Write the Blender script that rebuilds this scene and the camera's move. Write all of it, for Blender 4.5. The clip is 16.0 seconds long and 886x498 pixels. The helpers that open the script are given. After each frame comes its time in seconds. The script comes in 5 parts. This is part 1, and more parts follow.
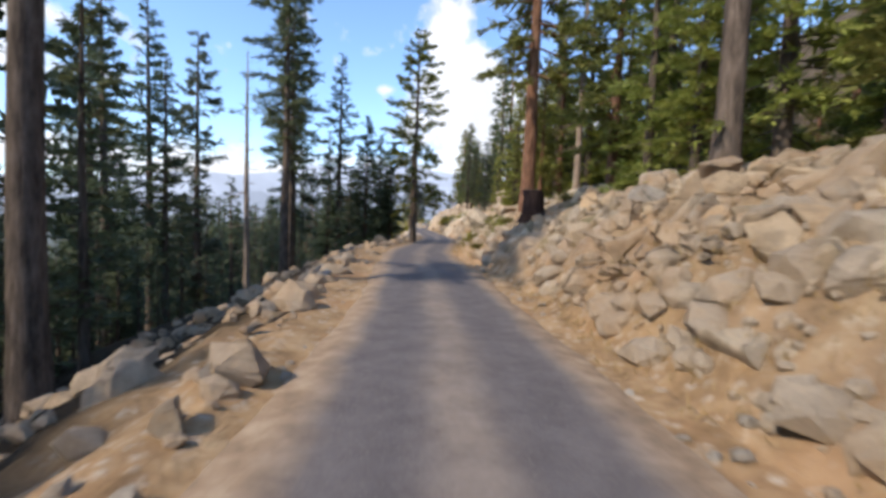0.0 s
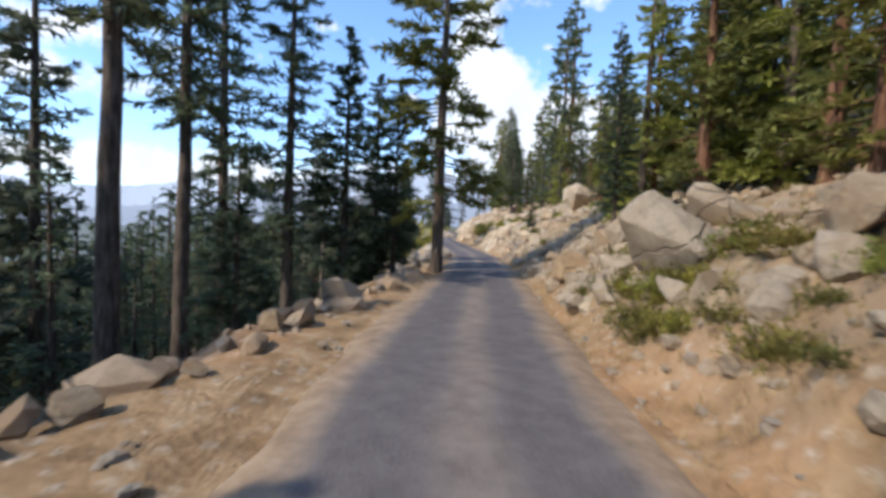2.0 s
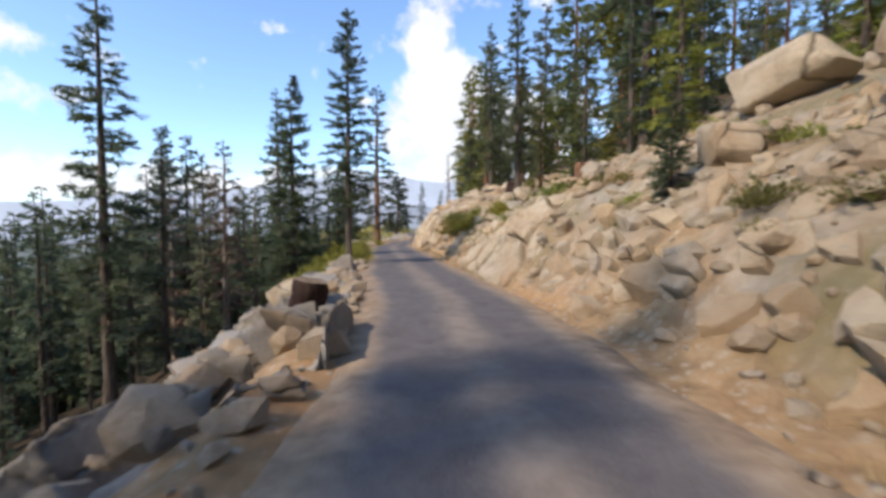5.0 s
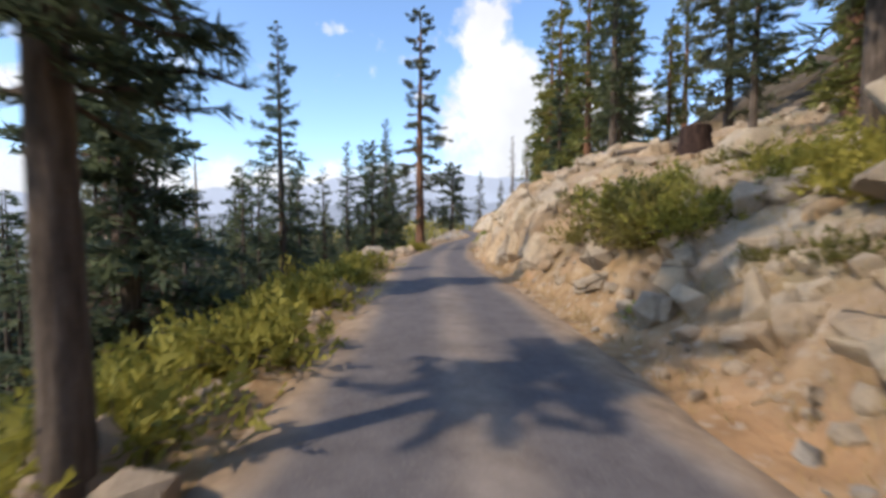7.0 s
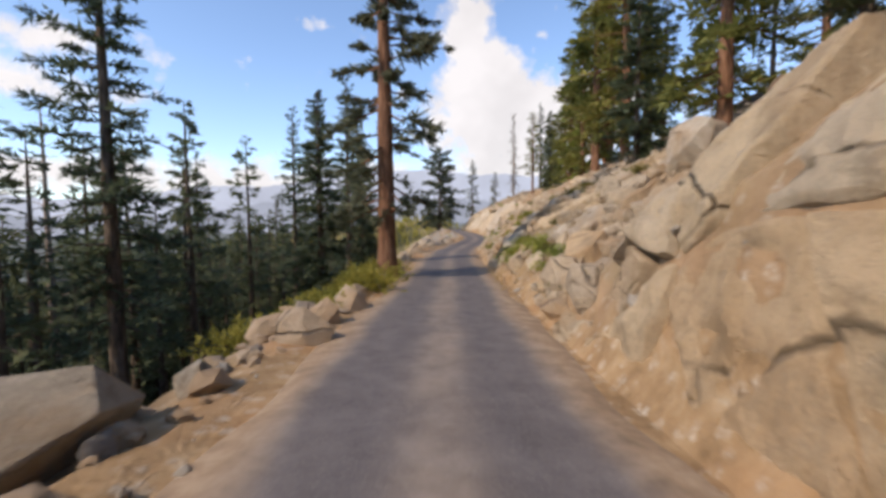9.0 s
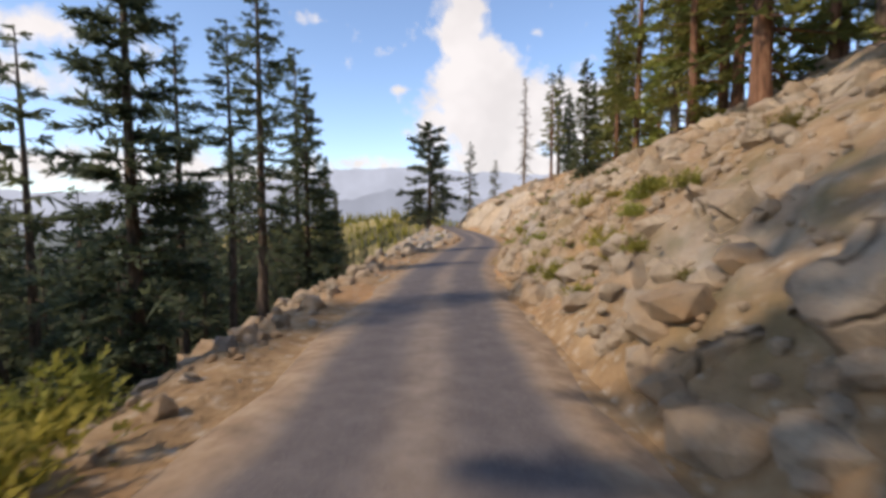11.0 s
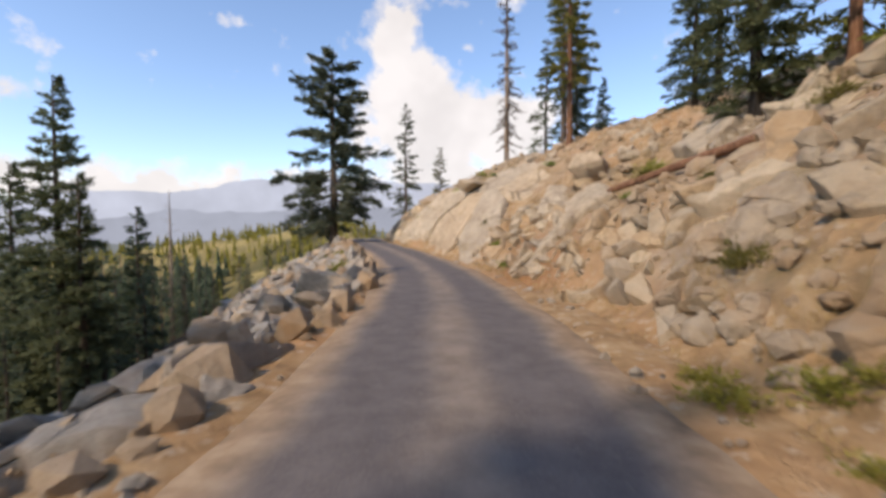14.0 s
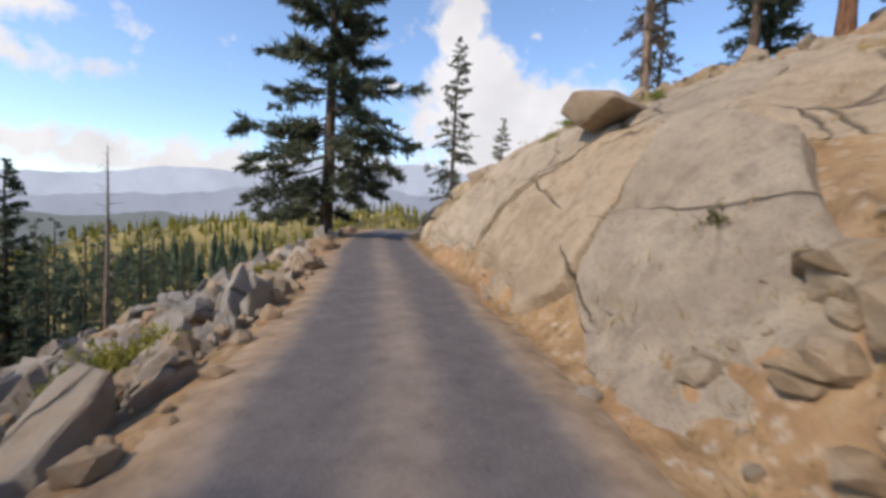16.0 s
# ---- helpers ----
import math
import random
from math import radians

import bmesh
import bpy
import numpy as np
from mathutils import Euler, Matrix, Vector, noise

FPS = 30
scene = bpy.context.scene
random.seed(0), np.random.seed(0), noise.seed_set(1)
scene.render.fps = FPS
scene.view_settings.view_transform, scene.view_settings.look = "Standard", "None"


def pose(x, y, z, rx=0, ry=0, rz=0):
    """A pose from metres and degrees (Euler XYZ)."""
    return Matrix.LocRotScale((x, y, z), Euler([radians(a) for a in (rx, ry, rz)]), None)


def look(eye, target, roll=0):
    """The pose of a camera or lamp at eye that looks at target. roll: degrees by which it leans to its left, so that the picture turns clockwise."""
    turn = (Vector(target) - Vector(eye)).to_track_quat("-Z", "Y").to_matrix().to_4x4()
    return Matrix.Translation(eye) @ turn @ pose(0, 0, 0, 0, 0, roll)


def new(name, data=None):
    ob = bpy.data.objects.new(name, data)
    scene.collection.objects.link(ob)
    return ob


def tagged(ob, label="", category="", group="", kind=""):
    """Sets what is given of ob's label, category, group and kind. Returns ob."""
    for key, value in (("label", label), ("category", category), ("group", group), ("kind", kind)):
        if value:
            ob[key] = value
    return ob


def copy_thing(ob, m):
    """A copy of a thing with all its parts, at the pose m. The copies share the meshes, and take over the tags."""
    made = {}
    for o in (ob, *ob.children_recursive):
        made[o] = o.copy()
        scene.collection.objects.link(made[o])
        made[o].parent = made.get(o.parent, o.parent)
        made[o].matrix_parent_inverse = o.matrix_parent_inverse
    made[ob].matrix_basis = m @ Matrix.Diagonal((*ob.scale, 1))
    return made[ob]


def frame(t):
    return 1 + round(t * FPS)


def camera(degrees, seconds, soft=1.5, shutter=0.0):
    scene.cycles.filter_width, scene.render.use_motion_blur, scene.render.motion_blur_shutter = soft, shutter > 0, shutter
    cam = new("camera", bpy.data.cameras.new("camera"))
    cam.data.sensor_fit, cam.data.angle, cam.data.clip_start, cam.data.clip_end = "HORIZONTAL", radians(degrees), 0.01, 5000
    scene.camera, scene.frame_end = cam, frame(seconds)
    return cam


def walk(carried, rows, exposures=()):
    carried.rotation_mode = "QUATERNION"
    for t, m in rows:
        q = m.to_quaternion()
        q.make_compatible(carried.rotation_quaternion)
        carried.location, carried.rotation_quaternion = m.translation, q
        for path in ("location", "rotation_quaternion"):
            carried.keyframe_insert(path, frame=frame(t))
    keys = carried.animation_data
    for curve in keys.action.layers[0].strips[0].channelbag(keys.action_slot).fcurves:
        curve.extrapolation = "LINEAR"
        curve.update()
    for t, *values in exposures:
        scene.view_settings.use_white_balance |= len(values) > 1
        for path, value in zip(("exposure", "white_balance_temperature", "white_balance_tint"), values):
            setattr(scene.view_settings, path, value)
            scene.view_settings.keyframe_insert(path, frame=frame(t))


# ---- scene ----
cam = camera(89.7, 16.0, 3.4, 0.18)
PATH = [
    (0.0, (0.160, -0.493, 1.327), (0.154, 1.502, 1.188), 2.4),
    (0.5, (-0.073, 3.978, 1.263), (-0.144, 5.974, 1.151), 2.8),
    (1.0, (-0.260, 8.261, 1.282), (-0.388, 10.255, 1.198), 2.9),
    (1.5, (-0.605, 12.811, 1.305), (-0.765, 14.803, 1.215), 2.5),
    (2.0, (-1.061, 16.970, 1.320), (-1.180, 18.963, 1.209), 2.6),
    (2.5, (-1.207, 20.934, 1.200), (-1.253, 22.930, 1.088), 0.4),
    (3.0, (-1.160, 25.230, 1.165), (-1.125, 27.225, 1.028), 0.3),
    (5.3, (-1.280, 45.342, 0.667), (-1.231, 47.339, 0.574), 0.0),
    (5.5, (-1.288, 46.991, 0.679), (-1.276, 48.989, 0.587), -0.2),
    (6.0, (-1.555, 50.668, 0.625), (-1.643, 52.664, 0.532), -0.6),
    (6.5, (-1.952, 55.039, 0.710), (-2.118, 57.029, 0.601), -0.8),
    (7.0, (-2.431, 59.372, 0.675), (-2.625, 61.359, 0.559), 0.2),
    (7.5, (-2.964, 63.918, 0.780), (-3.167, 65.905, 0.684), 1.9),
    (8.0, (-3.549, 68.610, 0.725), (-3.753, 70.598, 0.650), 3.2),
    (8.5, (-3.938, 72.317, 0.760), (-4.125, 74.305, 0.648), 1.5),
    (9.0, (-4.276, 75.867, 0.720), (-4.404, 77.859, 0.594), -0.3),
    (9.5, (-4.491, 79.811, 0.640), (-4.595, 81.801, 0.476), 0.0),
    (11.8, (-5.341, 98.891, 0.194), (-5.428, 100.886, 0.068), 0.5),
    (12.0, (-5.443, 100.602, 0.163), (-5.521, 102.595, 0.010), 0.7),
    (12.5, (-5.496, 105.730, 0.161), (-5.526, 107.723, -0.006), 0.4),
    (13.0, (-5.329, 110.519, 0.044), (-5.287, 112.513, -0.099), -0.6),
    (13.5, (-5.175, 115.064, -0.044), (-5.056, 117.057, -0.157), -0.4),
    (14.0, (-4.789, 119.582, -0.049), (-4.596, 121.571, -0.134), -0.2),
    (14.5, (-4.360, 123.575, -0.027), (-4.148, 125.558, -0.173), -0.4),
    (15.0, (-4.112, 127.115, -0.040), (-3.926, 129.100, -0.204), 1.0),
    (15.5, (-3.777, 130.646, 0.005), (-3.694, 132.638, -0.150), 2.5),
    (16.0, (-3.759, 133.873, 0.110), (-3.803, 135.868, -0.023), 3.2),
]
walk(cam, [(t, look(eye, target, roll)) for t, eye, target, roll in PATH],
     exposures=[(0, 0.42, 6000, 9), (0.5, 0.42, 6000, 9), (2, 0.42, 5750, 7), (3.2, 0.48, 5850, 8), (5.3, 0.32, 6150, 9), (6.5, 0.25, 6050, 8), (7.5, 0.34, 6350, 11), (8.3, 0.15, 6500, 12), (12, 0.08, 6750, 13), (14.5, 0.12, 6750, 12), (16, 0.03, 6400, 11)])

# ---- light ----
SUN_AZ, SUN_EL = -128.0, 41.0   # degrees from +y towards +x, degrees above the horizon
world = bpy.data.worlds.new("world")
scene.world = world
world.use_nodes = True
wn = world.node_tree.nodes
sky = wn.new("ShaderNodeTexSky")
sky.sky_type, sky.sun_disc = "NISHITA", False
sky.sun_elevation, sky.sun_rotation = radians(SUN_EL), radians(SUN_AZ)
sky.altitude, sky.air_density, sky.dust_density, sky.ozone_density = 1800, 1.05, 2.2, 2.2
wn["Background"].inputs["Strength"].default_value = 0.245
world.node_tree.links.new(sky.outputs[0], wn["Background"].inputs["Color"])
sun_data = bpy.data.lights.new("sun", "SUN")
sun_data.energy, sun_data.angle, sun_data.color = 3.75, radians(1.6), (1.0, 0.83, 0.64)
sun = new("sun", sun_data)
sun_way = Vector((math.sin(radians(SUN_AZ)) * math.cos(radians(SUN_EL)), math.cos(radians(SUN_AZ)) * math.cos(radians(SUN_EL)), math.sin(radians(SUN_EL))))
sun.matrix_world = look(sun_way * 300 + Vector((0, 70, 0)), (0, 70, 0))


# ---- materials ----
class Mat:
    """A node material with small helpers."""

    def __init__(self, name, rough=0.9, spec=0.2):
        self.m = bpy.data.materials.new(name)
        self.m.use_nodes = True
        self.t = self.m.node_tree
        self.b = self.t.nodes["Principled BSDF"]
        self.b.inputs["Roughness"].default_value = rough
        self.b.inputs["Specular IOR Level"].default_value = spec

    def node(self, kind, **sets):
        n = self.t.nodes.new(kind)
        for k, v in sets.items():
            if k in n.inputs:
                n.inputs[k].default_value = v
        return n

    def link(self, a, b):
        self.t.links.new(a, b)

    def coord(self):
        return self.node("ShaderNodeTexCoord").outputs["Object"]

    def noise(self, scale, detail=5.0, rough=0.6, at=None):
        n = self.node("ShaderNodeTexNoise", Scale=scale, Detail=detail, Roughness=rough)
        self.link(at or self.coord(), n.inputs["Vector"])
        return n.outputs["Fac"]

    def ramp(self, fac, *stops):
        r = self.node("ShaderNodeValToRGB")
        while len(r.color_ramp.elements) < len(stops):
            r.color_ramp.elements.new(0.5)
        for e, (p, c) in zip(r.color_ramp.elements, stops):
            e.position, e.color = p, (*c, 1) if len(c) == 3 else c
        self.link(fac, r.inputs[0])
        return r.outputs[0]

    def mix(self, fac, a, b, how="MIX"):
        n = self.t.nodes.new("ShaderNodeMix")
        n.data_type, n.blend_type = "RGBA", how
        for sock, v in ((n.inputs[0], fac), (n.inputs[6], a), (n.inputs[7], b)):
            if isinstance(v, (int, float)):
                sock.default_value = v
            elif isinstance(v, tuple):
                sock.default_value = (*v, 1)
            else:
                self.link(v, sock)
        return n.outputs[2]

    def math(self, op, a, b=0.0):
        n = self.t.nodes.new("ShaderNodeMath")
        n.operation = op
        for sock, v in zip(n.inputs, (a, b)):
            if isinstance(v, (int, float)):
                sock.default_value = v
            else:
                self.link(v, sock)
        return n.outputs[0]

    def attr(self, name):
        n = self.t.nodes.new("ShaderNodeAttribute")
        n.attribute_name = name
        return n.outputs["Fac"]

    def color(self, c):
        self.link(c, self.b.inputs["Base Color"])
        return self

    def bump(self, h, strength=0.5, distance=0.05):
        n = self.node("ShaderNodeBump", Strength=strength, Distance=distance)
        self.link(h, n.inputs["Height"])
        self.link(n.outputs[0], self.b.inputs["Normal"])
        return self


def grey(v):
    return (v, v, v)


def make_ground():
    m = Mat("ground_soil", 0.95, 0.1)
    big, mid, fine = m.noise(0.35, 4), m.noise(2.2, 6, 0.65), m.noise(14, 6, 0.7)
    dirt = m.ramp(mid, (0.3, (0.19, 0.122, 0.062)), (0.5, (0.345, 0.225, 0.117)), (0.7, (0.46, 0.330, 0.190)))
    dirt = m.mix(m.ramp(big, (0.48, grey(0)), (0.66, grey(0.7))), dirt, (0.44, 0.245, 0.115))
    v = m.node("ShaderNodeTexVoronoi", Scale=5.0)
    m.link(m.coord(), v.inputs["Vector"])
    stones = m.ramp(v.outputs["Distance"], (0.0, grey(1)), (0.28, grey(0.6)), (0.42, grey(0)))
    dirt = m.mix(m.math("MULTIPLY", stones, m.ramp(fine, (0.42, grey(0)), (0.6, grey(0.85)))), dirt, (0.56, 0.49, 0.39))
    # forest litter; the shade under the trees is put into its dark colour too
    shaded_litter = m.ramp(mid, (0.3, (0.032, 0.024, 0.015)), (0.55, (0.070, 0.050, 0.030)), (0.75, (0.125, 0.094, 0.055)))
    scrub = m.ramp(mid, (0.3, (0.14, 0.120, 0.04)), (0.5, (0.34, 0.265, 0.10)), (0.72, (0.54, 0.45, 0.26)))
    c = m.mix(m.attr("shaded_litter"), dirt, shaded_litter)
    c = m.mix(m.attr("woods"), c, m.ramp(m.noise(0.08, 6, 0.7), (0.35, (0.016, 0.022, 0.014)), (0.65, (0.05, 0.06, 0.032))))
    c = m.mix(m.attr("scrub"), c, scrub)
    rock = m.ramp(m.noise(1.3, 7, 0.65), (0.3, (0.21, 0.175, 0.13)), (0.6, (0.40, 0.345, 0.27)), (0.8, (0.52, 0.475, 0.40)))
    c = m.mix(m.math("MULTIPLY", m.attr("rocky"), m.ramp(big, (0.4, grey(0.15)), (0.6, grey(1)))), c, rock)
    c = m.mix(m.math("MULTIPLY", m.attr("joint"), 0.75), c, (0.085, 0.058, 0.036))
    c = m.mix(m.math("MULTIPLY", m.attr("red"), m.ramp(m.noise(1.1, 5, 0.65), (0.36, grey(0.1)), (0.56, grey(0.8)))), c, (0.29, 0.135, 0.062))
    moss = m.ramp(m.noise(0.6, 5, 0.65), (0.48, grey(0)), (0.64, grey(0.7)))
    c = m.mix(m.math("MULTIPLY", moss, m.attr("rocky")), c, (0.13, 0.115, 0.045))
    m.color(c)
    return m.bump(m.math("ADD", m.math("MULTIPLY", fine, 0.5), mid), 0.9, 0.12).m


def make_granite(name, warm=0.0, cold=0.0, clean=0.0):
    m = Mat(name, 0.85, 0.25)
    info = m.node("ShaderNodeObjectInfo")
    at = m.node("ShaderNodeVectorMath")
    at.operation = "ADD"
    m.link(m.coord(), at.inputs[0])
    m.link(info.outputs["Location"], at.inputs[1])
    at = at.outputs[0]
    big, mid, fine = m.noise(0.7, 5, 0.6, at), m.noise(3.5, 8, 0.7, at), m.noise(38, 4, 0.75, at)
    w = Vector((0.44, 0.405, 0.35)).lerp(Vector((0.62, 0.455, 0.26)), warm)
    d = Vector((0.21, 0.19, 0.17)).lerp(Vector((0.36, 0.245, 0.13)), warm)
    w = w * (1 + 0.15 * clean)
    w, d = w.lerp(Vector((0.42, 0.412, 0.402)), cold), d.lerp(Vector((0.23, 0.23, 0.23)), cold)
    c = m.ramp(mid, (0.28, tuple(d * 0.8)), (0.48, tuple(w * 0.85)), (0.72, tuple(w * 1.08)))
    c = m.mix(m.ramp(big, (0.45, grey(0)), (0.68, grey(0.6))), c, tuple(d))
    c = m.mix(m.ramp(fine, (0.35, grey(0.75)), (0.45, grey(0))), c, (0.10, 0.095, 0.09))
    # each block leans to cream, grey or ochre
    lean = m.ramp(info.outputs["Random"], (0.0, (0.66, 0.57, 0.43)), (0.4, (0.56, 0.47, 0.34)), (0.62, (0.43, 0.385, 0.32)), (0.82, (0.58, 0.40, 0.225)), (1.0, (0.62, 0.51, 0.35)))
    c = m.mix(0.5 * (1 - 0.8 * cold) * (1 - 0.6 * clean), c, lean)
    rust = m.ramp(m.noise(0.45, 6, 0.65, at), (0.47, grey(0)), (0.66, grey(0.8 * (1 - cold) * (1 - clean))))
    c = m.mix(rust, c, (0.40, 0.255, 0.13))
    lichen = m.ramp(m.noise(1.6, 8, 0.7, at), (0.53, grey(0)), (0.67, grey(0.46 * (1 - 0.55 * clean))))
    c = m.mix(lichen, c, (0.17, 0.145, 0.105))
    # brown water stains running down the rock
    drip = m.node("ShaderNodeMapping")
    drip.inputs["Scale"].default_value = (1.6, 1.6, 0.35)
    m.link(at, drip.inputs["Vector"])
    stain = m.ramp(m.noise(0.9, 6, 0.65, drip.outputs[0]), (0.54, grey(0)), (0.70, grey(0.42 * (1 - 0.6 * clean) * (1 - 0.5 * cold))))
    c = m.mix(stain, c, (0.20, 0.135, 0.07))
    # hairline cracks, here and there
    warp = m.node("ShaderNodeVectorMath")
    warp.operation = "ADD"
    shift = m.node("ShaderNodeTexNoise", Scale=1.1, Detail=4.0)
    m.link(at, shift.inputs["Vector"])
    m.link(at, warp.inputs[0])
    slight = m.node("ShaderNodeVectorMath")
    slight.operation = "SCALE"
    slight.inputs["Scale"].default_value = 0.45
    m.link(shift.outputs["Color"], slight.inputs[0])
    m.link(slight.outputs[0], warp.inputs[1])
    turn = m.node("ShaderNodeMapping")
    turn.inputs["Rotation"].default_value = (0.5, 0.3, 0.4)
    turn.inputs["Scale"].default_value = (1.0, 0.55, 1.25)
    m.link(warp.outputs[0], turn.inputs["Vector"])
    cells = m.node("ShaderNodeTexVoronoi", Scale=0.6)
    cells.feature = "DISTANCE_TO_EDGE"
    m.link(turn.outputs[0], cells.inputs["Vector"])
    crack = m.math("MULTIPLY", m.ramp(cells.outputs["Distance"], (0.0, grey(0.85)), (0.02, grey(0))), m.ramp(m.noise(0.55, 3, 0.5, at), (0.43, grey(0)), (0.56, grey(0.95))))
    c = m.mix(crack, c, tuple(d * 0.35))
    m.color(c)
    mid = m.math("SUBTRACT", mid, crack)
    return m.bump(m.math("ADD", m.math("MULTIPLY", fine, 0.3), m.math("ADD", mid, m.math("MULTIPLY", m.noise(11, 6, 0.7, at), 0.5))), 1.0, 0.12).m


def make_road():
    m = Mat("worn_asphalt", 0.9, 0.25)
    uv = m.node("ShaderNodeUVMap")
    sep = m.node("ShaderNodeSeparateXYZ")
    m.link(uv.outputs[0], sep.inputs[0])
    across = sep.outputs["X"]                                   # metres from the middle
    wob, fine, mid = m.noise(0.45, 4), m.noise(45, 4, 0.8), m.noise(3.0, 6, 0.65)
    off = m.math("ABSOLUTE", m.math("ADD", across, m.math("MULTIPLY", m.math("SUBTRACT", wob, 0.5), 0.5)))
    tar = m.ramp(mid, (0.3, (0.080, 0.070, 0.070)), (0.7, (0.130, 0.115, 0.113)))
    tar = m.mix(m.ramp(fine, (0.5, grey(0)), (0.68, grey(0.7))), tar, (0.20, 0.18, 0.16))
    dust = m.ramp(mid, (0.3, (0.22, 0.17, 0.125)), (0.7, (0.34, 0.275, 0.21)))
    crown = m.ramp(m.math("MULTIPLY", off, 0.5), (0.05, grey(0.6)), (0.16, grey(0.12)), (0.24, grey(0.0)), (0.46, grey(0.05)), (0.62, grey(0.8)), (0.74, grey(1)))
    gate = m.ramp(m.noise(0.5, 5), (0.32, grey(0.5)), (0.58, grey(1)))
    c = m.mix(m.math("MULTIPLY", crown, gate), tar, dust)
    m.color(m.mix(m.ramp(m.math("MULTIPLY", off, 0.5), (0.50, grey(0)), (0.66, grey(1))), c, m.ramp(mid, (0.3, (0.17, 0.12, 0.075)), (0.5, (0.27, 0.19, 0.12)), (0.7, (0.37, 0.28, 0.185)))))
    return m.bump(m.math("ADD", fine, mid), 0.35, 0.02).m


def make_bark(name, a, b):
    m = Mat(name, 0.95, 0.1)
    mp = m.node("ShaderNodeMapping")
    mp.inputs["Scale"].default_value = (9, 9, 1.6)
    m.link(m.coord(), mp.inputs["Vector"])
    n = m.noise(1.0, 6, 0.7, mp.outputs[0])
    m.color(m.ramp(n, (0.35, tuple(Vector(a) * 0.45)), (0.5, a), (0.7, b)))
    return m.bump(n, 0.9, 0.06).m


def make_needles(name, dark, light, rough=0.75):
    m = Mat(name, rough, 0.25)
    g = m.node("ShaderNodeNewGeometry")
    info = m.node("ShaderNodeObjectInfo")
    c = m.ramp(g.outputs["Random Per Island"], (0.0, dark), (0.7, tuple((Vector(dark) + Vector(light)) / 2)), (1.0, light))
    c = m.mix(m.math("MULTIPLY", info.outputs["Random"], 0.45), c, tuple(Vector((light[0] * 1.25, light[1], light[2] * 0.7))))
    m.color(c)
    tr = m.node("ShaderNodeBsdfTranslucent")
    m.link(c, tr.inputs["Color"])
    mx = m.node("ShaderNodeMixShader", Fac=0.42)
    m.link(m.b.outputs[0], mx.inputs[1])
    m.link(tr.outputs[0], mx.inputs[2])
    m.link(mx.outputs[0], m.t.nodes["Material Output"].inputs["Surface"])
    return m.m


GROUND, ROAD = make_ground(), make_road()
GRANITE, TAN_ROCK = make_granite("grey_granite", 0.25), make_granite("tan_granite", 0.85)
PALE = make_granite("pale_granite", 0.5, 0.0, 0.8)
GREY = make_granite("blue_grey_granite", 0.0, 0.55)
BARK, RED_BARK, DEAD_BARK = (make_bark("grey_brown_bark", (0.11, 0.085, 0.065), (0.20, 0.155, 0.12)), make_bark("red_brown_bark", (0.17, 0.09, 0.055), (0.29, 0.165, 0.10)),
                             make_bark("bleached_bark", (0.26, 0.20, 0.15), (0.42, 0.34, 0.26)))
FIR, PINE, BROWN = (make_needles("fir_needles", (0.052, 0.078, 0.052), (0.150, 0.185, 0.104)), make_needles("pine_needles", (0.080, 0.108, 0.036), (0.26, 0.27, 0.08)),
                    make_needles("dead_needles", (0.12, 0.085, 0.06), (0.23, 0.165, 0.115)))
GREY_TWIGS = make_needles("bare_grey_twigs", (0.11, 0.09, 0.075), (0.22, 0.18, 0.15))
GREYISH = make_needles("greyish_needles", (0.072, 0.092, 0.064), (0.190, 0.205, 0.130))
# LEAFY, like PINE, has sunlight put into its brighter colours
LEAFY = make_needles("sun_toned_needles", (0.110, 0.160, 0.036), (0.34, 0.38, 0.095))
OLIVE = make_needles("olive_leaves", (0.075, 0.085, 0.024), (0.23, 0.21, 0.065))
SHRUB, STRAW = make_needles("shrub_leaves", (0.095, 0.115, 0.02), (0.34, 0.32, 0.07)), make_needles("dry_grass_blades", (0.24, 0.17, 0.07), (0.48, 0.37, 0.19))


# glows by itself; any distance haze is part of the given colour
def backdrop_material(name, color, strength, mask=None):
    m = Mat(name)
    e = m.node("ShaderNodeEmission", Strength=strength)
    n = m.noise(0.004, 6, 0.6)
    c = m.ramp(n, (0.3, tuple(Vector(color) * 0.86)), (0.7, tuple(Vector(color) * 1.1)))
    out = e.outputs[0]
    if mask:
        f1, f2 = m.noise(0.0042, 6, 0.58), m.noise(0.0014, 4, 0.5)
        body = m.math("ADD", m.attr(mask), m.math("ADD", m.math("MULTIPLY", m.math("SUBTRACT", f1, 0.5), 2.4), m.math("MULTIPLY", m.math("SUBTRACT", f2, 0.5), 0.6)))
        alpha = m.ramp(body, (0.30, grey(0)), (0.80, grey(0.97)))
        c = m.ramp(m.noise(0.0022, 3, 0.5), (0.36, tuple(Vector(color) * 0.86)), (0.62, color))
        mx = m.node("ShaderNodeMixShader")
        m.link(alpha, mx.inputs[0])
        m.link(m.node("ShaderNodeBsdfTransparent").outputs[0], mx.inputs[1])
        m.link(e.outputs[0], mx.inputs[2])
        out = mx.outputs[0]
    m.link(c, e.inputs["Color"])
    m.link(out, m.t.nodes["Material Output"].inputs["Surface"])
    return m.m


# ---- terrain: heights from the road's line ----
def vhash(ix, iy, seed):
    n = (ix.astype(np.int64) * 374761393 + iy.astype(np.int64) * 668265263 + seed * 974634777) & 0xFFFFFFFF
    n = ((n ^ (n >> 13)) * 1274126177) & 0xFFFFFFFF
    return ((n ^ (n >> 16)) & 0xFFFFFF) / float(0xFFFFFF)


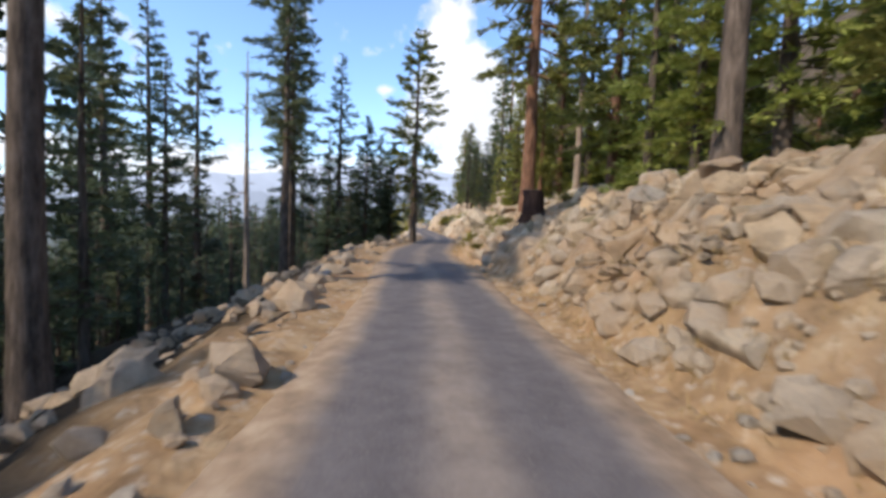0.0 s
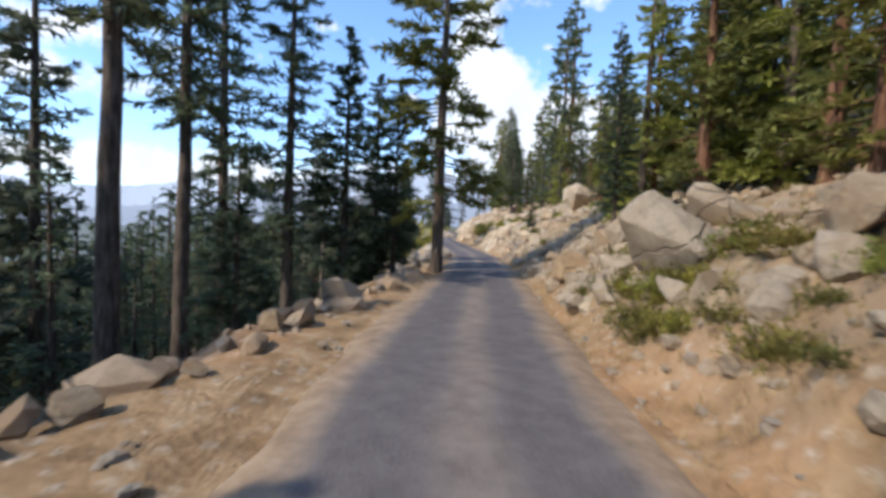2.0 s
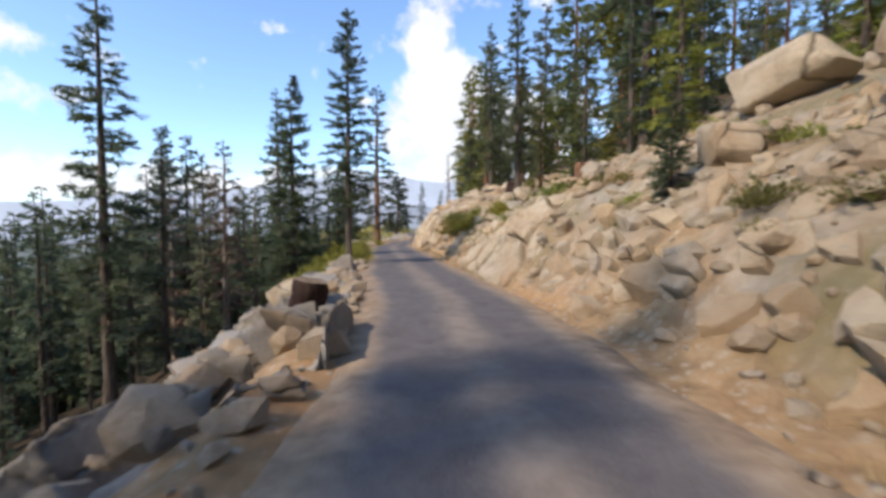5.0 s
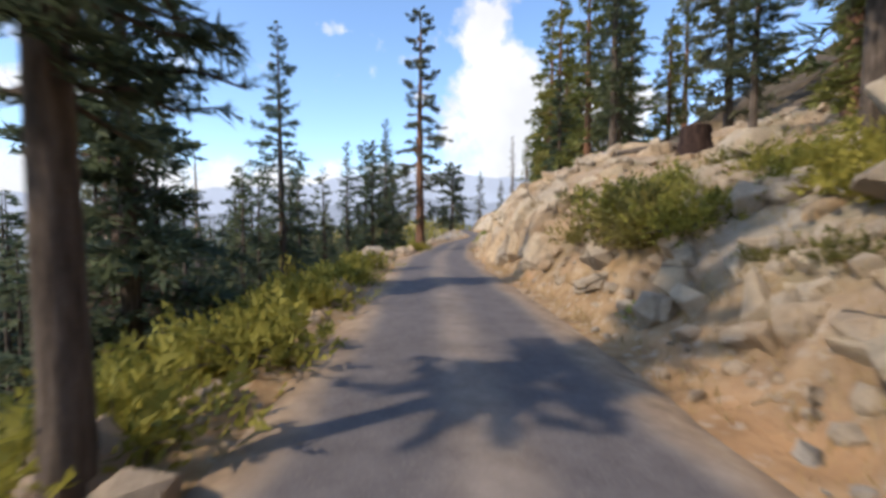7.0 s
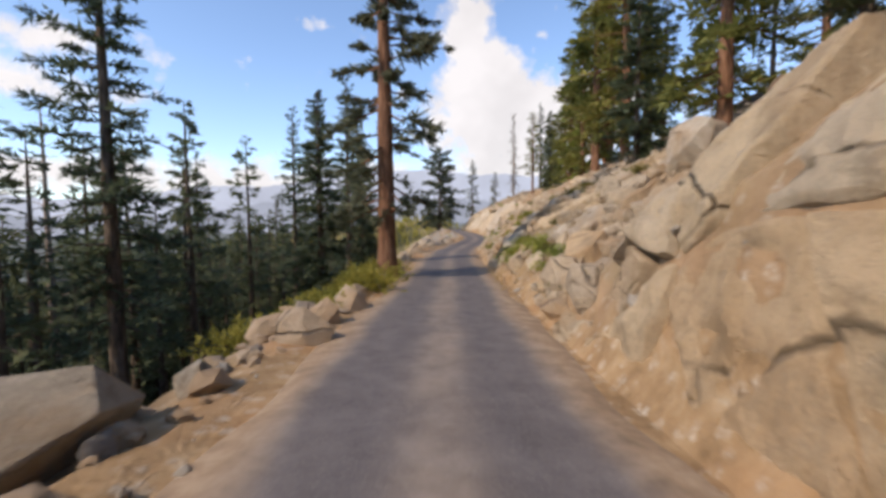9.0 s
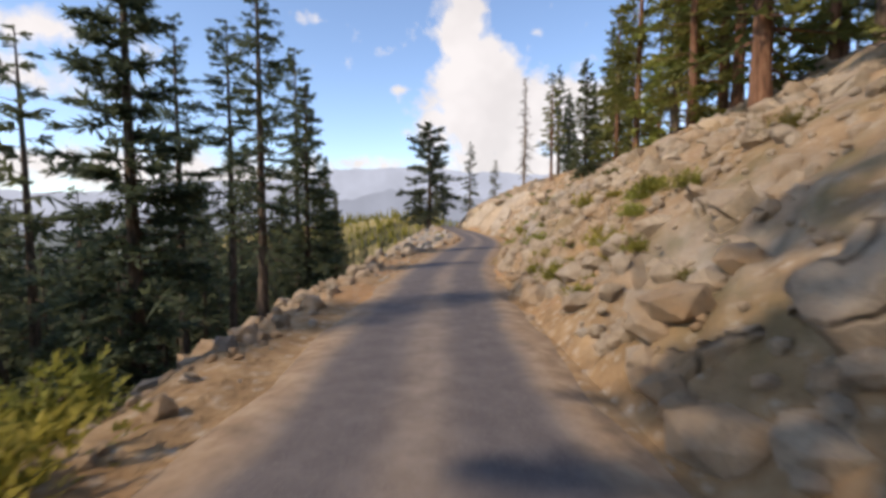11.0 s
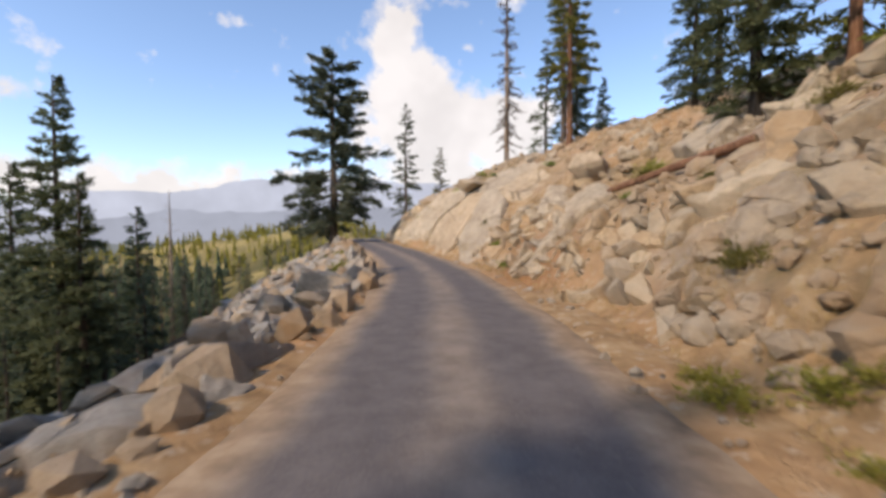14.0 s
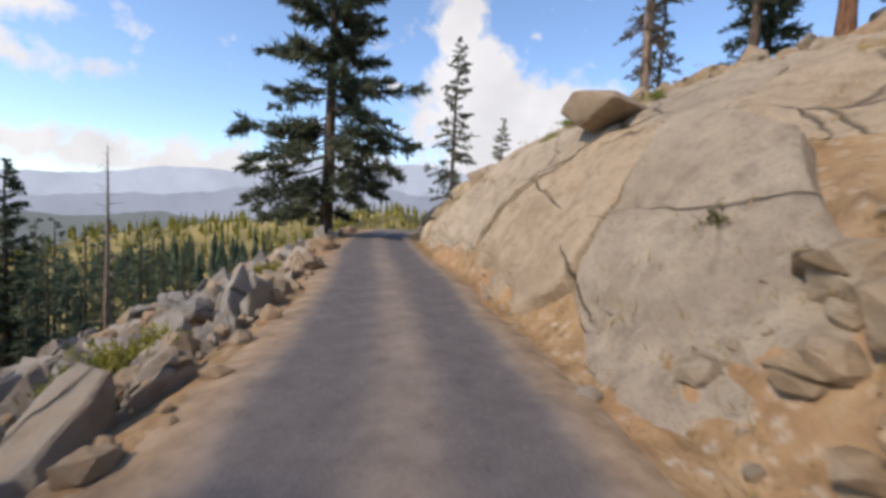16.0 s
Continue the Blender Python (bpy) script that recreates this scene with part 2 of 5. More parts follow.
def vnoise(x, y, seed=0):
    x, y = np.asarray(x, float), np.asarray(y, float)
    ix, iy = np.floor(x), np.floor(y)
    fx, fy = x - ix, y - iy
    fx, fy = fx * fx * (3 - 2 * fx), fy * fy * (3 - 2 * fy)
    a, b, c, d = vhash(ix, iy, seed), vhash(ix + 1, iy, seed), vhash(ix, iy + 1, seed), vhash(ix + 1, iy + 1, seed)
    return (a + (b - a) * fx) * (1 - fy) + (c + (d - c) * fx) * fy - 0.5


def fbm(x, y, octaves=4, seed=0):
    return sum(vnoise(x * 2.03**k, y * 2.03**k, seed + k) * 0.5**k for k in range(octaves))


def blocks(x, y, seed=0, tilt=0.5, cells=False):
    """Broken rock: each cell a tilted facet, with a recessed joint between the cells."""
    x, y = np.broadcast_arrays(np.asarray(x, float), np.asarray(y, float))
    x = x + 0.35 * vnoise(x * 2.1, y * 2.1, seed + 71)
    y = y + 0.35 * vnoise(x * 2.1, y * 2.1, seed + 72)
    ix, iy = np.floor(x), np.floor(y)
    best, second, val, name = np.full(x.shape, 9.0), np.full(x.shape, 9.0), np.zeros(x.shape), np.zeros(x.shape, np.int64)
    for dx in (-1, 0, 1):
        for dy in (-1, 0, 1):
            jx, jy = ix + dx, iy + dy
            px, py = jx + vhash(jx, jy, seed), jy + vhash(jx, jy, seed + 1)
            d = np.hypot(px - x, py - y)
            v = vhash(jx, jy, seed + 2) - 0.5 + tilt * ((x - px) * (vhash(jx, jy, seed + 3) - 0.5) + (y - py) * (vhash(jx, jy, seed + 4) - 0.5)) * 2
            near = d < best
            second = np.where(near, best, np.minimum(second, d))
            val, best, name = np.where(near, v, val), np.where(near, d, best), np.where(near, (jx + 500) * 4096 + jy + 500, name).astype(np.int64)
    crack = np.clip(1 - (second - best) / 0.09, 0, 1)
    fade = np.clip((second - best) / 0.26, 0, 1) ** 0.6
    return (val * fade - 0.3 * crack, crack, name) if cells else (val * fade - 0.3 * crack, crack)


def smooth_line(knots, reach=5.0):
    ys = np.arange(-320, 4600, 1.0)
    raw = np.interp(ys, [k[0] for k in knots], [k[1] for k in knots])
    k = np.hanning(int(reach * 2) + 3)
    v = np.convolve(np.pad(raw, len(k), mode="edge"), k / k.sum(), mode="same")[len(k):-len(k)]
    return lambda y: np.interp(y, ys, v)


LINE = smooth_line([(-320, 6), (-40, 1.0), (0, 0.5), (6, 0.25), (12, -0.25), (20, -1.05), (25, -1.05), (30, -0.75), (40, -0.55), (47, -0.55), (53, -1.0), (59, -2.05), (66, -2.85), (72, -3.75), (80, -4.65), (90, -5.05), (100, -5.5), (107, -5.6),
                    (115, -5.15), (121, -4.55), (127, -3.85), (134, -3.65), (141, -4.6), (148, -6.1), (157, -7.6), (167, -8.2), (178, -6.5), (200, 4), (260, 40), (420, 60), (4600, 60)], 4)
ROADZ = smooth_line([(-320, 1), (-20, -0.15), (4, -0.29), (16, -0.26), (22, -0.37), (30, -0.55), (46, -0.90), (53, -0.91), (60, -0.89), (68, -0.83), (76, -0.85), (81, -0.95), (99, -1.38), (106, -1.42), (112, -1.56),
                     (120, -1.62), (128, -1.60), (134, -1.50), (140, -1.28), (147, -1.05), (156, -0.93), (170, -0.95), (185, -1.3), (230, -4), (420, -12), (4600, -12)], 5)
# right bank: place along the road, its foot, then heights at 0.7, 2, 4.5, 9, 18, 40 and 110 m beyond the foot
BANK = [(-320, 2.2, 0.5, 1.5, 2.8, 5.0, 9.5, 20, 48), (-5, 2.1, 0.5, 1.6, 2.9, 3.9, 5.6, 12, 34), (3, 2.1, 0.6, 1.6, 3.0, 4.0, 5.6, 12, 34), (10, 2.1, 0.9, 1.75, 2.7, 3.4, 5.2, 12, 34), (14, 2.1, 0.8, 1.7, 2.6, 3.4, 5.2, 12, 34), (20, 2.0, 0.7, 1.6, 2.6, 3.6, 5.6, 13, 36),
        (30, 2.0, 0.6, 1.5, 2.5, 4.0, 7.4, 17, 44), (45, 2.1, 0.4, 1.4, 3.0, 5.6, 11.0, 25, 56), (52, 2.15, 0.6, 1.8, 3.2, 5.6, 10.8, 25, 56), (57, 2.1, 1.2, 2.4, 3.5, 5.6, 10.5, 24, 56), (64, 2.2, 0.6, 1.5, 2.7, 4.8, 9.8, 23, 54),
        (70, 2.2, 1.2, 2.0, 2.9, 4.2, 7.6, 19, 50), (75, 2.15, 1.9, 2.5, 3.2, 4.2, 7.6, 20, 50), (79, 2.0, 2.3, 3.3, 4.2, 5.1, 8.4, 20, 50), (81.2, 1.95, 1.8, 3.0, 4.0, 5.1, 8.5, 20, 50), (82.7, 1.85, 0.8, 1.6, 3.1, 4.8, 8.7, 20, 50), (84, 1.8, 0.7, 1.5, 3.2, 5.0, 9.0, 21, 50), (88, 1.8, 0.8, 1.75, 3.3, 5.2, 9.2, 21, 50), (93, 1.85, 0.9, 2.0, 3.3, 5.4, 9.4, 21, 48),
        (102, 1.8, 0.5, 1.7, 3.4, 5.7, 9.6, 21, 48), (112, 1.75, 0.6, 2.1, 3.7, 6.0, 10.0, 22, 48), (117, 2.1, 0.8, 2.2, 3.8, 6.2, 10.3, 22, 47), (118.6, 2.55, 1.3, 2.6, 3.8, 6.3, 10.4, 22, 47), (121.4, 2.8, 1.4, 2.6, 3.8, 6.4, 10.6, 22, 46), (122.8, 2.8, 0.5, 1.8, 3.7, 6.3, 10.4, 22, 46), (127, 2.8, 0.5, 1.7, 3.5, 6.2, 10.0, 20, 42),
        (132, 2.4, 0.7, 1.9, 3.4, 6.1, 9.8, 18, 38), (137, 2.15, 0.8, 1.9, 3.4, 6.0, 9.5, 17, 36), (142, 1.85, 1.5, 3.1, 4.3, 6.2, 9.2, 16, 34), (147, 1.7, 1.5, 3.1, 4.4, 6.2, 9.2, 16, 32), (156, 1.9, 0.9, 2.2, 3.7, 6.0, 9.0, 15, 30), (172, 2.2, 0.7, 2.0, 3.6, 6.0, 9.0, 15, 30), (260, 2.5, 0.5, 1.5, 3, 6, 11, 22, 48), (4600, 2.5, 0.5, 1.5, 3, 6, 11, 22, 48)]
# left fall: place along the road, its brink, then drops at 0.6, 2, 5, 10, 22, 50, 120, 300 m beyond the brink
FALL = [(-320, 2.2, 0.15, 0.9, 2.6, 5.0, 10, 22, 48, 110), (3, 2.2, 0.15, 0.9, 2.5, 4.8, 10, 22, 48, 110), (9, 2.6, 0.15, 0.9, 2.5, 4.8, 10, 22, 48, 110), (20, 2.95, 0.1, 0.9, 2.4, 4.6, 9.5, 22, 48, 110), (26, 2.65, 0.1, 0.9, 2.4, 4.6, 9.5, 22, 48, 110), (40, 2.5, 0.1, 1.0, 2.6, 5.0, 10, 23, 50, 115), (48, 2.2, 0.12, 1.0, 2.8, 5.4, 11, 24, 52, 118), (60, 2.05, 0.15, 1.0, 3.0, 6.0, 12, 26, 55, 120), (67, 2.3, 0.15, 1.0, 3.0, 6.0, 12, 26, 55, 120), (77, 2.45, 0.2, 1.1, 3.2, 6.4, 13, 28, 60, 125),
        (85, 2.1, 0.2, 1.1, 3.2, 6.5, 13, 28, 60, 125), (105, 2.6, 0.2, 1.0, 2.9, 6.3, 14, 30, 62, 125), (112, 3.1, 0.2, 0.9, 2.8, 6.2, 14, 30, 62, 125), (122, 2.5, 0.25, 0.8, 2.1, 5.2, 13, 30, 64, 128), (135, 1.85, 0.3, 0.95, 2.2, 5.2, 13, 31, 66, 130), (142, 1.8, 0.3, 0.95, 2.2, 5.2, 13, 31, 66, 130), (152, 2.2, 0.25, 1.0, 2.6, 5.8, 13.5, 32, 66, 130), (170, 2.6, 0.2, 1.0, 3.0, 6.5, 14, 32, 66, 130), (4600, 3, 0.2, 1, 3, 6.5, 14, 32, 66, 130)]


def table(rows, y, d, steps):
    rows = np.array(rows, float)
    cols = [np.interp(y, rows[:, 0], rows[:, k]) for k in range(2, rows.shape[1])]
    out, lo_s, lo_h = np.zeros(np.broadcast(y, d).shape), 0.0, 0.0
    for s, h in zip(steps, cols):
        f = np.clip((d - lo_s) / (s - lo_s), 0, 1)
        out = np.where(d >= lo_s, lo_h + (h - lo_h) * f, out)
        lo_s, lo_h = s, h
    return out


# rock faces: place along the road from and to, side, distance beyond the foot or brink from and to, lift
FACES = [(71.5, 82.7, 1, -0.1, 3.0, 0.14), (83.0, 97.0, 1, 0.3, 5.6, 0.24), (54.8, 61.4, 1, -0.2, 3.2, 0.22), (137.4, 152.5, 1, -0.05, 5.0, 0.10), (151.8, 167.0, 1, 0.0, 6.0, 0.24),
         (106.8, 113.0, 1, 0.4, 7.0, 0.30), (129.8, 134.4, 1, 1.4, 6.2, 0.36), (46.0, 56.4, 1, 0.6, 7.5, 0.22), (60.2, 72.4, 1, 0.5, 7.5, 0.20), (123.4, 131.4, 1, 1.6, 8.0, 0.22),
         (124.0, 137.2, 1, 0.2, 2.8, 0.22), (1.0, 13.6, 1, 1.2, 5.4, 0.22), (113.0, 154.0, -1, 0.0, 8.5, 0.16), (45.0, 61.0, -1, 0.2, 5.0, 0.22), (73.0, 84.5, 1, 2.8, 8.0, 0.28),
         (14.5, 36.0, 1, 0.8, 6.5, 0.22), (116.6, 122.8, 1, 0.0, 4.4, 0.16), (98.0, 117.4, 1, 1.6, 8.0, 0.2)]
# faces of broken pieces, bedded in dirt
BEDDED = (1, 5, 7, 8, 9, 10, 11, 14, 15, 17)


def on_face(y, r, l):
    """How far a place lies within a rock face (0 to 1), the lift of that face, and how high the dirt stands between its pieces."""
    best, lift, bed = np.zeros(np.shape(y)), np.zeros(np.shape(y)), np.zeros(np.shape(y))
    for k, (y0, y1, side, r0, r1, up) in enumerate(FACES):
        d = r if side > 0 else l
        w = np.clip(np.minimum(np.minimum((y - y0), (y1 - y)), np.minimum((d - r0) * 1.5, (r1 - d))), 0, 1)
        lift = np.where(w > best, up, lift)
        bed = np.where(w > best, 0.62 * up if k in BEDDED else -0.16, bed)
        best = np.maximum(best, w)
    return best, lift, bed


def base_height(x, y):
    """Height without broken relief, and the distances beyond the bank's foot and the brink."""
    x, y = np.broadcast_arrays(np.asarray(x, float), np.asarray(y, float))
    u = x - LINE(y)
    r = u - np.interp(y, [b[0] for b in BANK], [b[1] for b in BANK])
    l = -u - np.interp(y, [b[0] for b in FALL], [b[1] for b in FALL])
    z = ROADZ(y) + np.where(r > 0, table(BANK, y, r, (0.7, 2, 4.5, 9, 18, 40, 110)), 0)
    z = z - np.where(l > 0, table(FALL, y, l, (0.6, 2, 5, 10, 22, 50, 120, 300)), 0)
    # a sunny spur ahead, across the side valley
    spur = np.exp(-((y - 300 - 0.1 * x) / 90) ** 2) * np.clip((x + 330) / 200, 0, 1) * np.clip((-x + 40) / 60, 0, 1) * np.clip((y - 180) / 60, 0, 1)
    z = z + spur * np.maximum(0, 5.0 + 0.13 * np.minimum(x, 0) - z)
    z = z - np.where(np.abs(u) < 1.9, 0.05, 0)
    return z, r, l


def height(x, y, joints=False):
    x, y = np.broadcast_arrays(np.asarray(x, float), np.asarray(y, float))
    z, r, l = base_height(x, y)
    side = np.clip(np.maximum(r, l) / 2.0, 0, 1)
    far = np.clip(np.maximum(r, l) / 25.0, 0, 1)
    z = z + side * (0.30 * fbm(x / 2.3, y / 2.3, 4, 3) + 0.9 * far * fbm(x / 9, y / 9, 4, 5) + 5 * np.clip(far - 0.6, 0, 1) * fbm(x / 60, y / 60, 3, 8))
    inside, lift, bed = on_face(y, r, l)
    rocky = np.clip(r / 0.8, 0, 1) * np.clip(1 - r / 30, 0, 1) * (1 - 0.85 * inside)
    b1, k1 = blocks(x / 1.3, y / 1.3, 11, 0.9)
    b2, k2 = blocks(x / 0.55, y / 0.55, 17, 0.8)
    z = z + rocky * (0.55 * b1 + 0.22 * b2)
    z = z + np.clip(l / 0.5, 0, 1) * np.clip(1 - l / 12, 0, 1) * 0.28 * blocks(x / 0.8, y / 0.8, 13, 0.6)[0] * (1 - inside)
    if joints:
        return z + bed * inside, rocky * np.maximum(k1, 0.6 * k2)
    return z + 0.75 * lift * inside


# ---- builders ----
def mesh_of(name, verts, faces, material, smooth=False):
    me = bpy.data.meshes.new(name)
    me.from_pydata(np.asarray(verts, float).tolist() if isinstance(verts, np.ndarray) else verts, [], faces.tolist() if isinstance(faces, np.ndarray) else faces)
    me.materials.append(material)
    if smooth:
        me.polygons.foreach_set("use_smooth", [True] * len(me.polygons))
    me.update()
    return me


def part(name, mesh, parent, label=""):
    ob = new(name, mesh)
    ob.parent = parent
    return tagged(ob, label) if label else ob


def grid_faces(rows, cols):
    i = np.arange(rows * cols).reshape(rows, cols)
    return np.stack([i[:-1, :-1], i[:-1, 1:], i[1:, 1:], i[1:, :-1]], -1).reshape(-1, 4)


def set_attr(me, name, values):
    me.attributes.new(name, "FLOAT", "POINT").data.foreach_set("value", np.asarray(values, np.float32).ravel())


def rand(seed):
    return np.random.default_rng(seed)


# ---- ground, road, distance ----
def spread(fine0, fine1, step, end0, end1, grow=1.12):
    mid = list(np.arange(fine0, fine1 + step / 2, step))
    s, v = step, mid[-1]
    while v < end1:
        s *= grow
        v += s
        mid.append(v)
    s, v = step, mid[0]
    while v > end0:
        s *= grow
        v -= s
        mid.insert(0, v)
    return np.array(mid)


def build_ground():
    ys = spread(-3, 172, 0.32, -300, 4300, 1.09)
    us = spread(-9, 13, 0.30, -4000, 4000, 1.10)
    gy, gu = np.meshgrid(ys, us, indexing="ij")
    gx = gu + LINE(gy)
    z, joint = height(gx, gy, True)
    _, r, l = base_height(gx, gy)
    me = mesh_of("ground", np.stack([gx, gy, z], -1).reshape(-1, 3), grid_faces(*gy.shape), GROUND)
    # starts close to the brink, so the tree-shaded slope is painted dark
    shaded_litter = np.clip(np.maximum((l - np.clip((gy - 95) / 20, 0.25, 2.0)) / np.clip((gy - 60) / 15, 0.9, 4), (r - np.where(gy < 45, 5, 10)) / 6) + 0.8 * fbm(gx / 4, gy / 4, 3, 31), 0, 1) * np.clip(np.maximum(l * 2.5, r) / 1.5, 0, 1)
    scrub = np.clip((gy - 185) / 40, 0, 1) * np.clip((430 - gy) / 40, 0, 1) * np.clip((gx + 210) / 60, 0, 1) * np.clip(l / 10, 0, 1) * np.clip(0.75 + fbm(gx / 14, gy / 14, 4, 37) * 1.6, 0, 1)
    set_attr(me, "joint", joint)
    set_attr(me, "shaded_litter", shaded_litter)
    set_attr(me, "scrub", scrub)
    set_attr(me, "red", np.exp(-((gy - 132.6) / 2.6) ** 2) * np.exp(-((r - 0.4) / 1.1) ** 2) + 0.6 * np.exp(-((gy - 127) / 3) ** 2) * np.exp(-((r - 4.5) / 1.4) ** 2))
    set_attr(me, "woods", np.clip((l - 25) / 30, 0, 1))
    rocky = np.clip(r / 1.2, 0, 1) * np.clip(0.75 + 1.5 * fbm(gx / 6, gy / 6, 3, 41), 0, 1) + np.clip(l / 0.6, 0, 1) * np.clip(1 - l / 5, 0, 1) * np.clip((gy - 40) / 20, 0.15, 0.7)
    set_attr(me, "rocky", rocky * (1 - 0.85 * np.clip(shaded_litter, 0, 1)))
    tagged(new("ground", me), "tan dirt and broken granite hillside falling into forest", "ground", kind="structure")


def build_road():
    ys = spread(-10, 175, 0.5, -120, 235, 1.1)
    us = np.array([-1.6, -1.45, -1.25, -1.0, -0.6, -0.2, 0.2, 0.6, 1.0, 1.25, 1.45, 1.6])
    gy, gu = np.meshgrid(ys, us, indexing="ij")
    edge = np.clip((np.abs(gu) - 1.15) / 0.5, 0, 1)
    wide = 1 + 0.2 * np.exp(-((gy - 125) / 7) ** 2) + 0.18 * np.exp(-((gy - 57) / 12) ** 2)
    gx = gu * wide * 1.1 + LINE(gy) + edge * 0.30 * np.sign(gu) * fbm(gy / 1.7, gu * 0, 3, 51)
    z = ROADZ(gy) + 0.025 * (1 - (gu / 1.6) ** 2) - 0.10 * edge**2 + 0.004 * fbm(gx, gy, 3, 53) - 0.02 * np.exp(-((np.abs(gu) - 0.75) / 0.25) ** 2)
    me = mesh_of("road", np.stack([gx, gy, z], -1).reshape(-1, 3), grid_faces(*gy.shape), ROAD, True)
    uv = me.uv_layers.new(name="UVMap")
    flat = np.stack([gu.ravel(), gy.ravel()], -1)
    idx = np.empty(len(me.loops), np.int32)
    me.loops.foreach_get("vertex_index", idx)
    uv.data.foreach_set("uv", flat[idx].astype(np.float32).ravel())
    tagged(new("road", me), "narrow worn asphalt track with dusty crown and edges", "road", kind="structure")


def build_distance():
    # distance haze is put into each ridge's glow colour, paler and bluer farther off
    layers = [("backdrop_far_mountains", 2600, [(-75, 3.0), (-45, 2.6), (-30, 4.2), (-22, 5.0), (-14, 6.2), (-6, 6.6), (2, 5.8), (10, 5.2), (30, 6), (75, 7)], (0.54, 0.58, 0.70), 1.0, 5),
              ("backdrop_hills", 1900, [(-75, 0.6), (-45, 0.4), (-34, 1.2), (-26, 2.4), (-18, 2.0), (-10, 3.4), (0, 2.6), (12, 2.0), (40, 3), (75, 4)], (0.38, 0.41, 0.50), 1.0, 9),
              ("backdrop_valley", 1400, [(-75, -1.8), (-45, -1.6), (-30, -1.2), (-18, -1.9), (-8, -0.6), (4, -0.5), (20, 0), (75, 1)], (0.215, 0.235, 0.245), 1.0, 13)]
    for name, dist, line, color, strength, seed in layers:
        az = np.linspace(-75, 75, 400)
        top = np.interp(az, [p[0] for p in line], [p[1] for p in line]) + 0.9 * fbm(az / 5.0, az * 0, 5, seed)
        rows = []
        for k in range(8):
            el = -16 + (top + 16) * k / 7
            rows.append(np.stack([dist * np.sin(np.radians(az)), 70 + dist * np.cos(np.radians(az)) + k * 12, dist * np.tan(np.radians(el))], -1))
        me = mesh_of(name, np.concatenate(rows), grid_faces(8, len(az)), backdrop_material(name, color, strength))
        tagged(new(name, me), "mountain ridge far across the valley, blue haze painted in", "mountains", kind="structure")
    az, el = np.meshgrid(np.radians(np.linspace(-80, 80, 260)), np.radians(np.linspace(-1, 46, 120)), indexing="ij")
    d = 3600
    pos = np.stack([d * np.sin(az) * np.cos(el), 70 + d * np.cos(az) * np.cos(el), d * np.sin(el)], -1)
    a, e = np.degrees(az), np.degrees(el)
    mask = np.zeros(a.shape)
    # the widest low entry is horizon haze, painted in as glowing cloud
    for ca, ce, ra, re, w in ((5, 12.5, 15, 7.5, 2.2), (12, 12, 11, 7, 2.1), (2, 17, 8.5, 6, 1.9), (-1, 22, 4.6, 5.5, 1.5), (-46, 17, 13, 2.4, 1.0), (-25, 4.5, 55, 4.2, 1.0), (1.5, 28, 4, 4, 1.0), (6, 6, 17, 5, 1.5), (-10, 19.6, 2.2, 1.3, 0.85), (-18, 22.4, 4.2, 1.5, 0.85),
                              (-8, 15.5, 3, 0.8, 0.75), (-46, 12.5, 13, 2.6, 0.9), (-52, 18, 6, 1.5, 0.7), (-15, 6.8, 22, 2.0, 0.8), (-45, 5, 24, 3.0, 0.8), (14, 26, 3, 2, 0.5), (30, 9, 16, 5, 0.8), (8.5, 21.5, 1.6, 0.9, 0.7)):
        mask = np.maximum(mask, w * (1 - np.hypot((a - ca) / ra, (e - ce) / re)))
    me = mesh_of("backdrop_clouds", pos.reshape(-1, 3), grid_faces(*az.shape), backdrop_material("cloud_white", (1.0, 0.97, 0.97), 0.92, "cloud"))
    set_attr(me, "cloud", mask)
    tagged(new("backdrop_clouds", me), "white heaped cloud, thin streaks and painted low haze in a blue sky", "clouds", kind="structure")


# ---- rocks ----
def ico(level):
    bm = bmesh.new()
    bmesh.ops.create_icosphere(bm, subdivisions=level, radius=1)
    v = np.array([p.co[:] for p in bm.verts])
    f = np.array([[q.index for q in p.verts] for p in bm.faces])
    bm.free()
    return v / np.linalg.norm(v, axis=1)[:, None], f


ICO = {k: ico(k) for k in (1, 2, 3, 4, 5)}


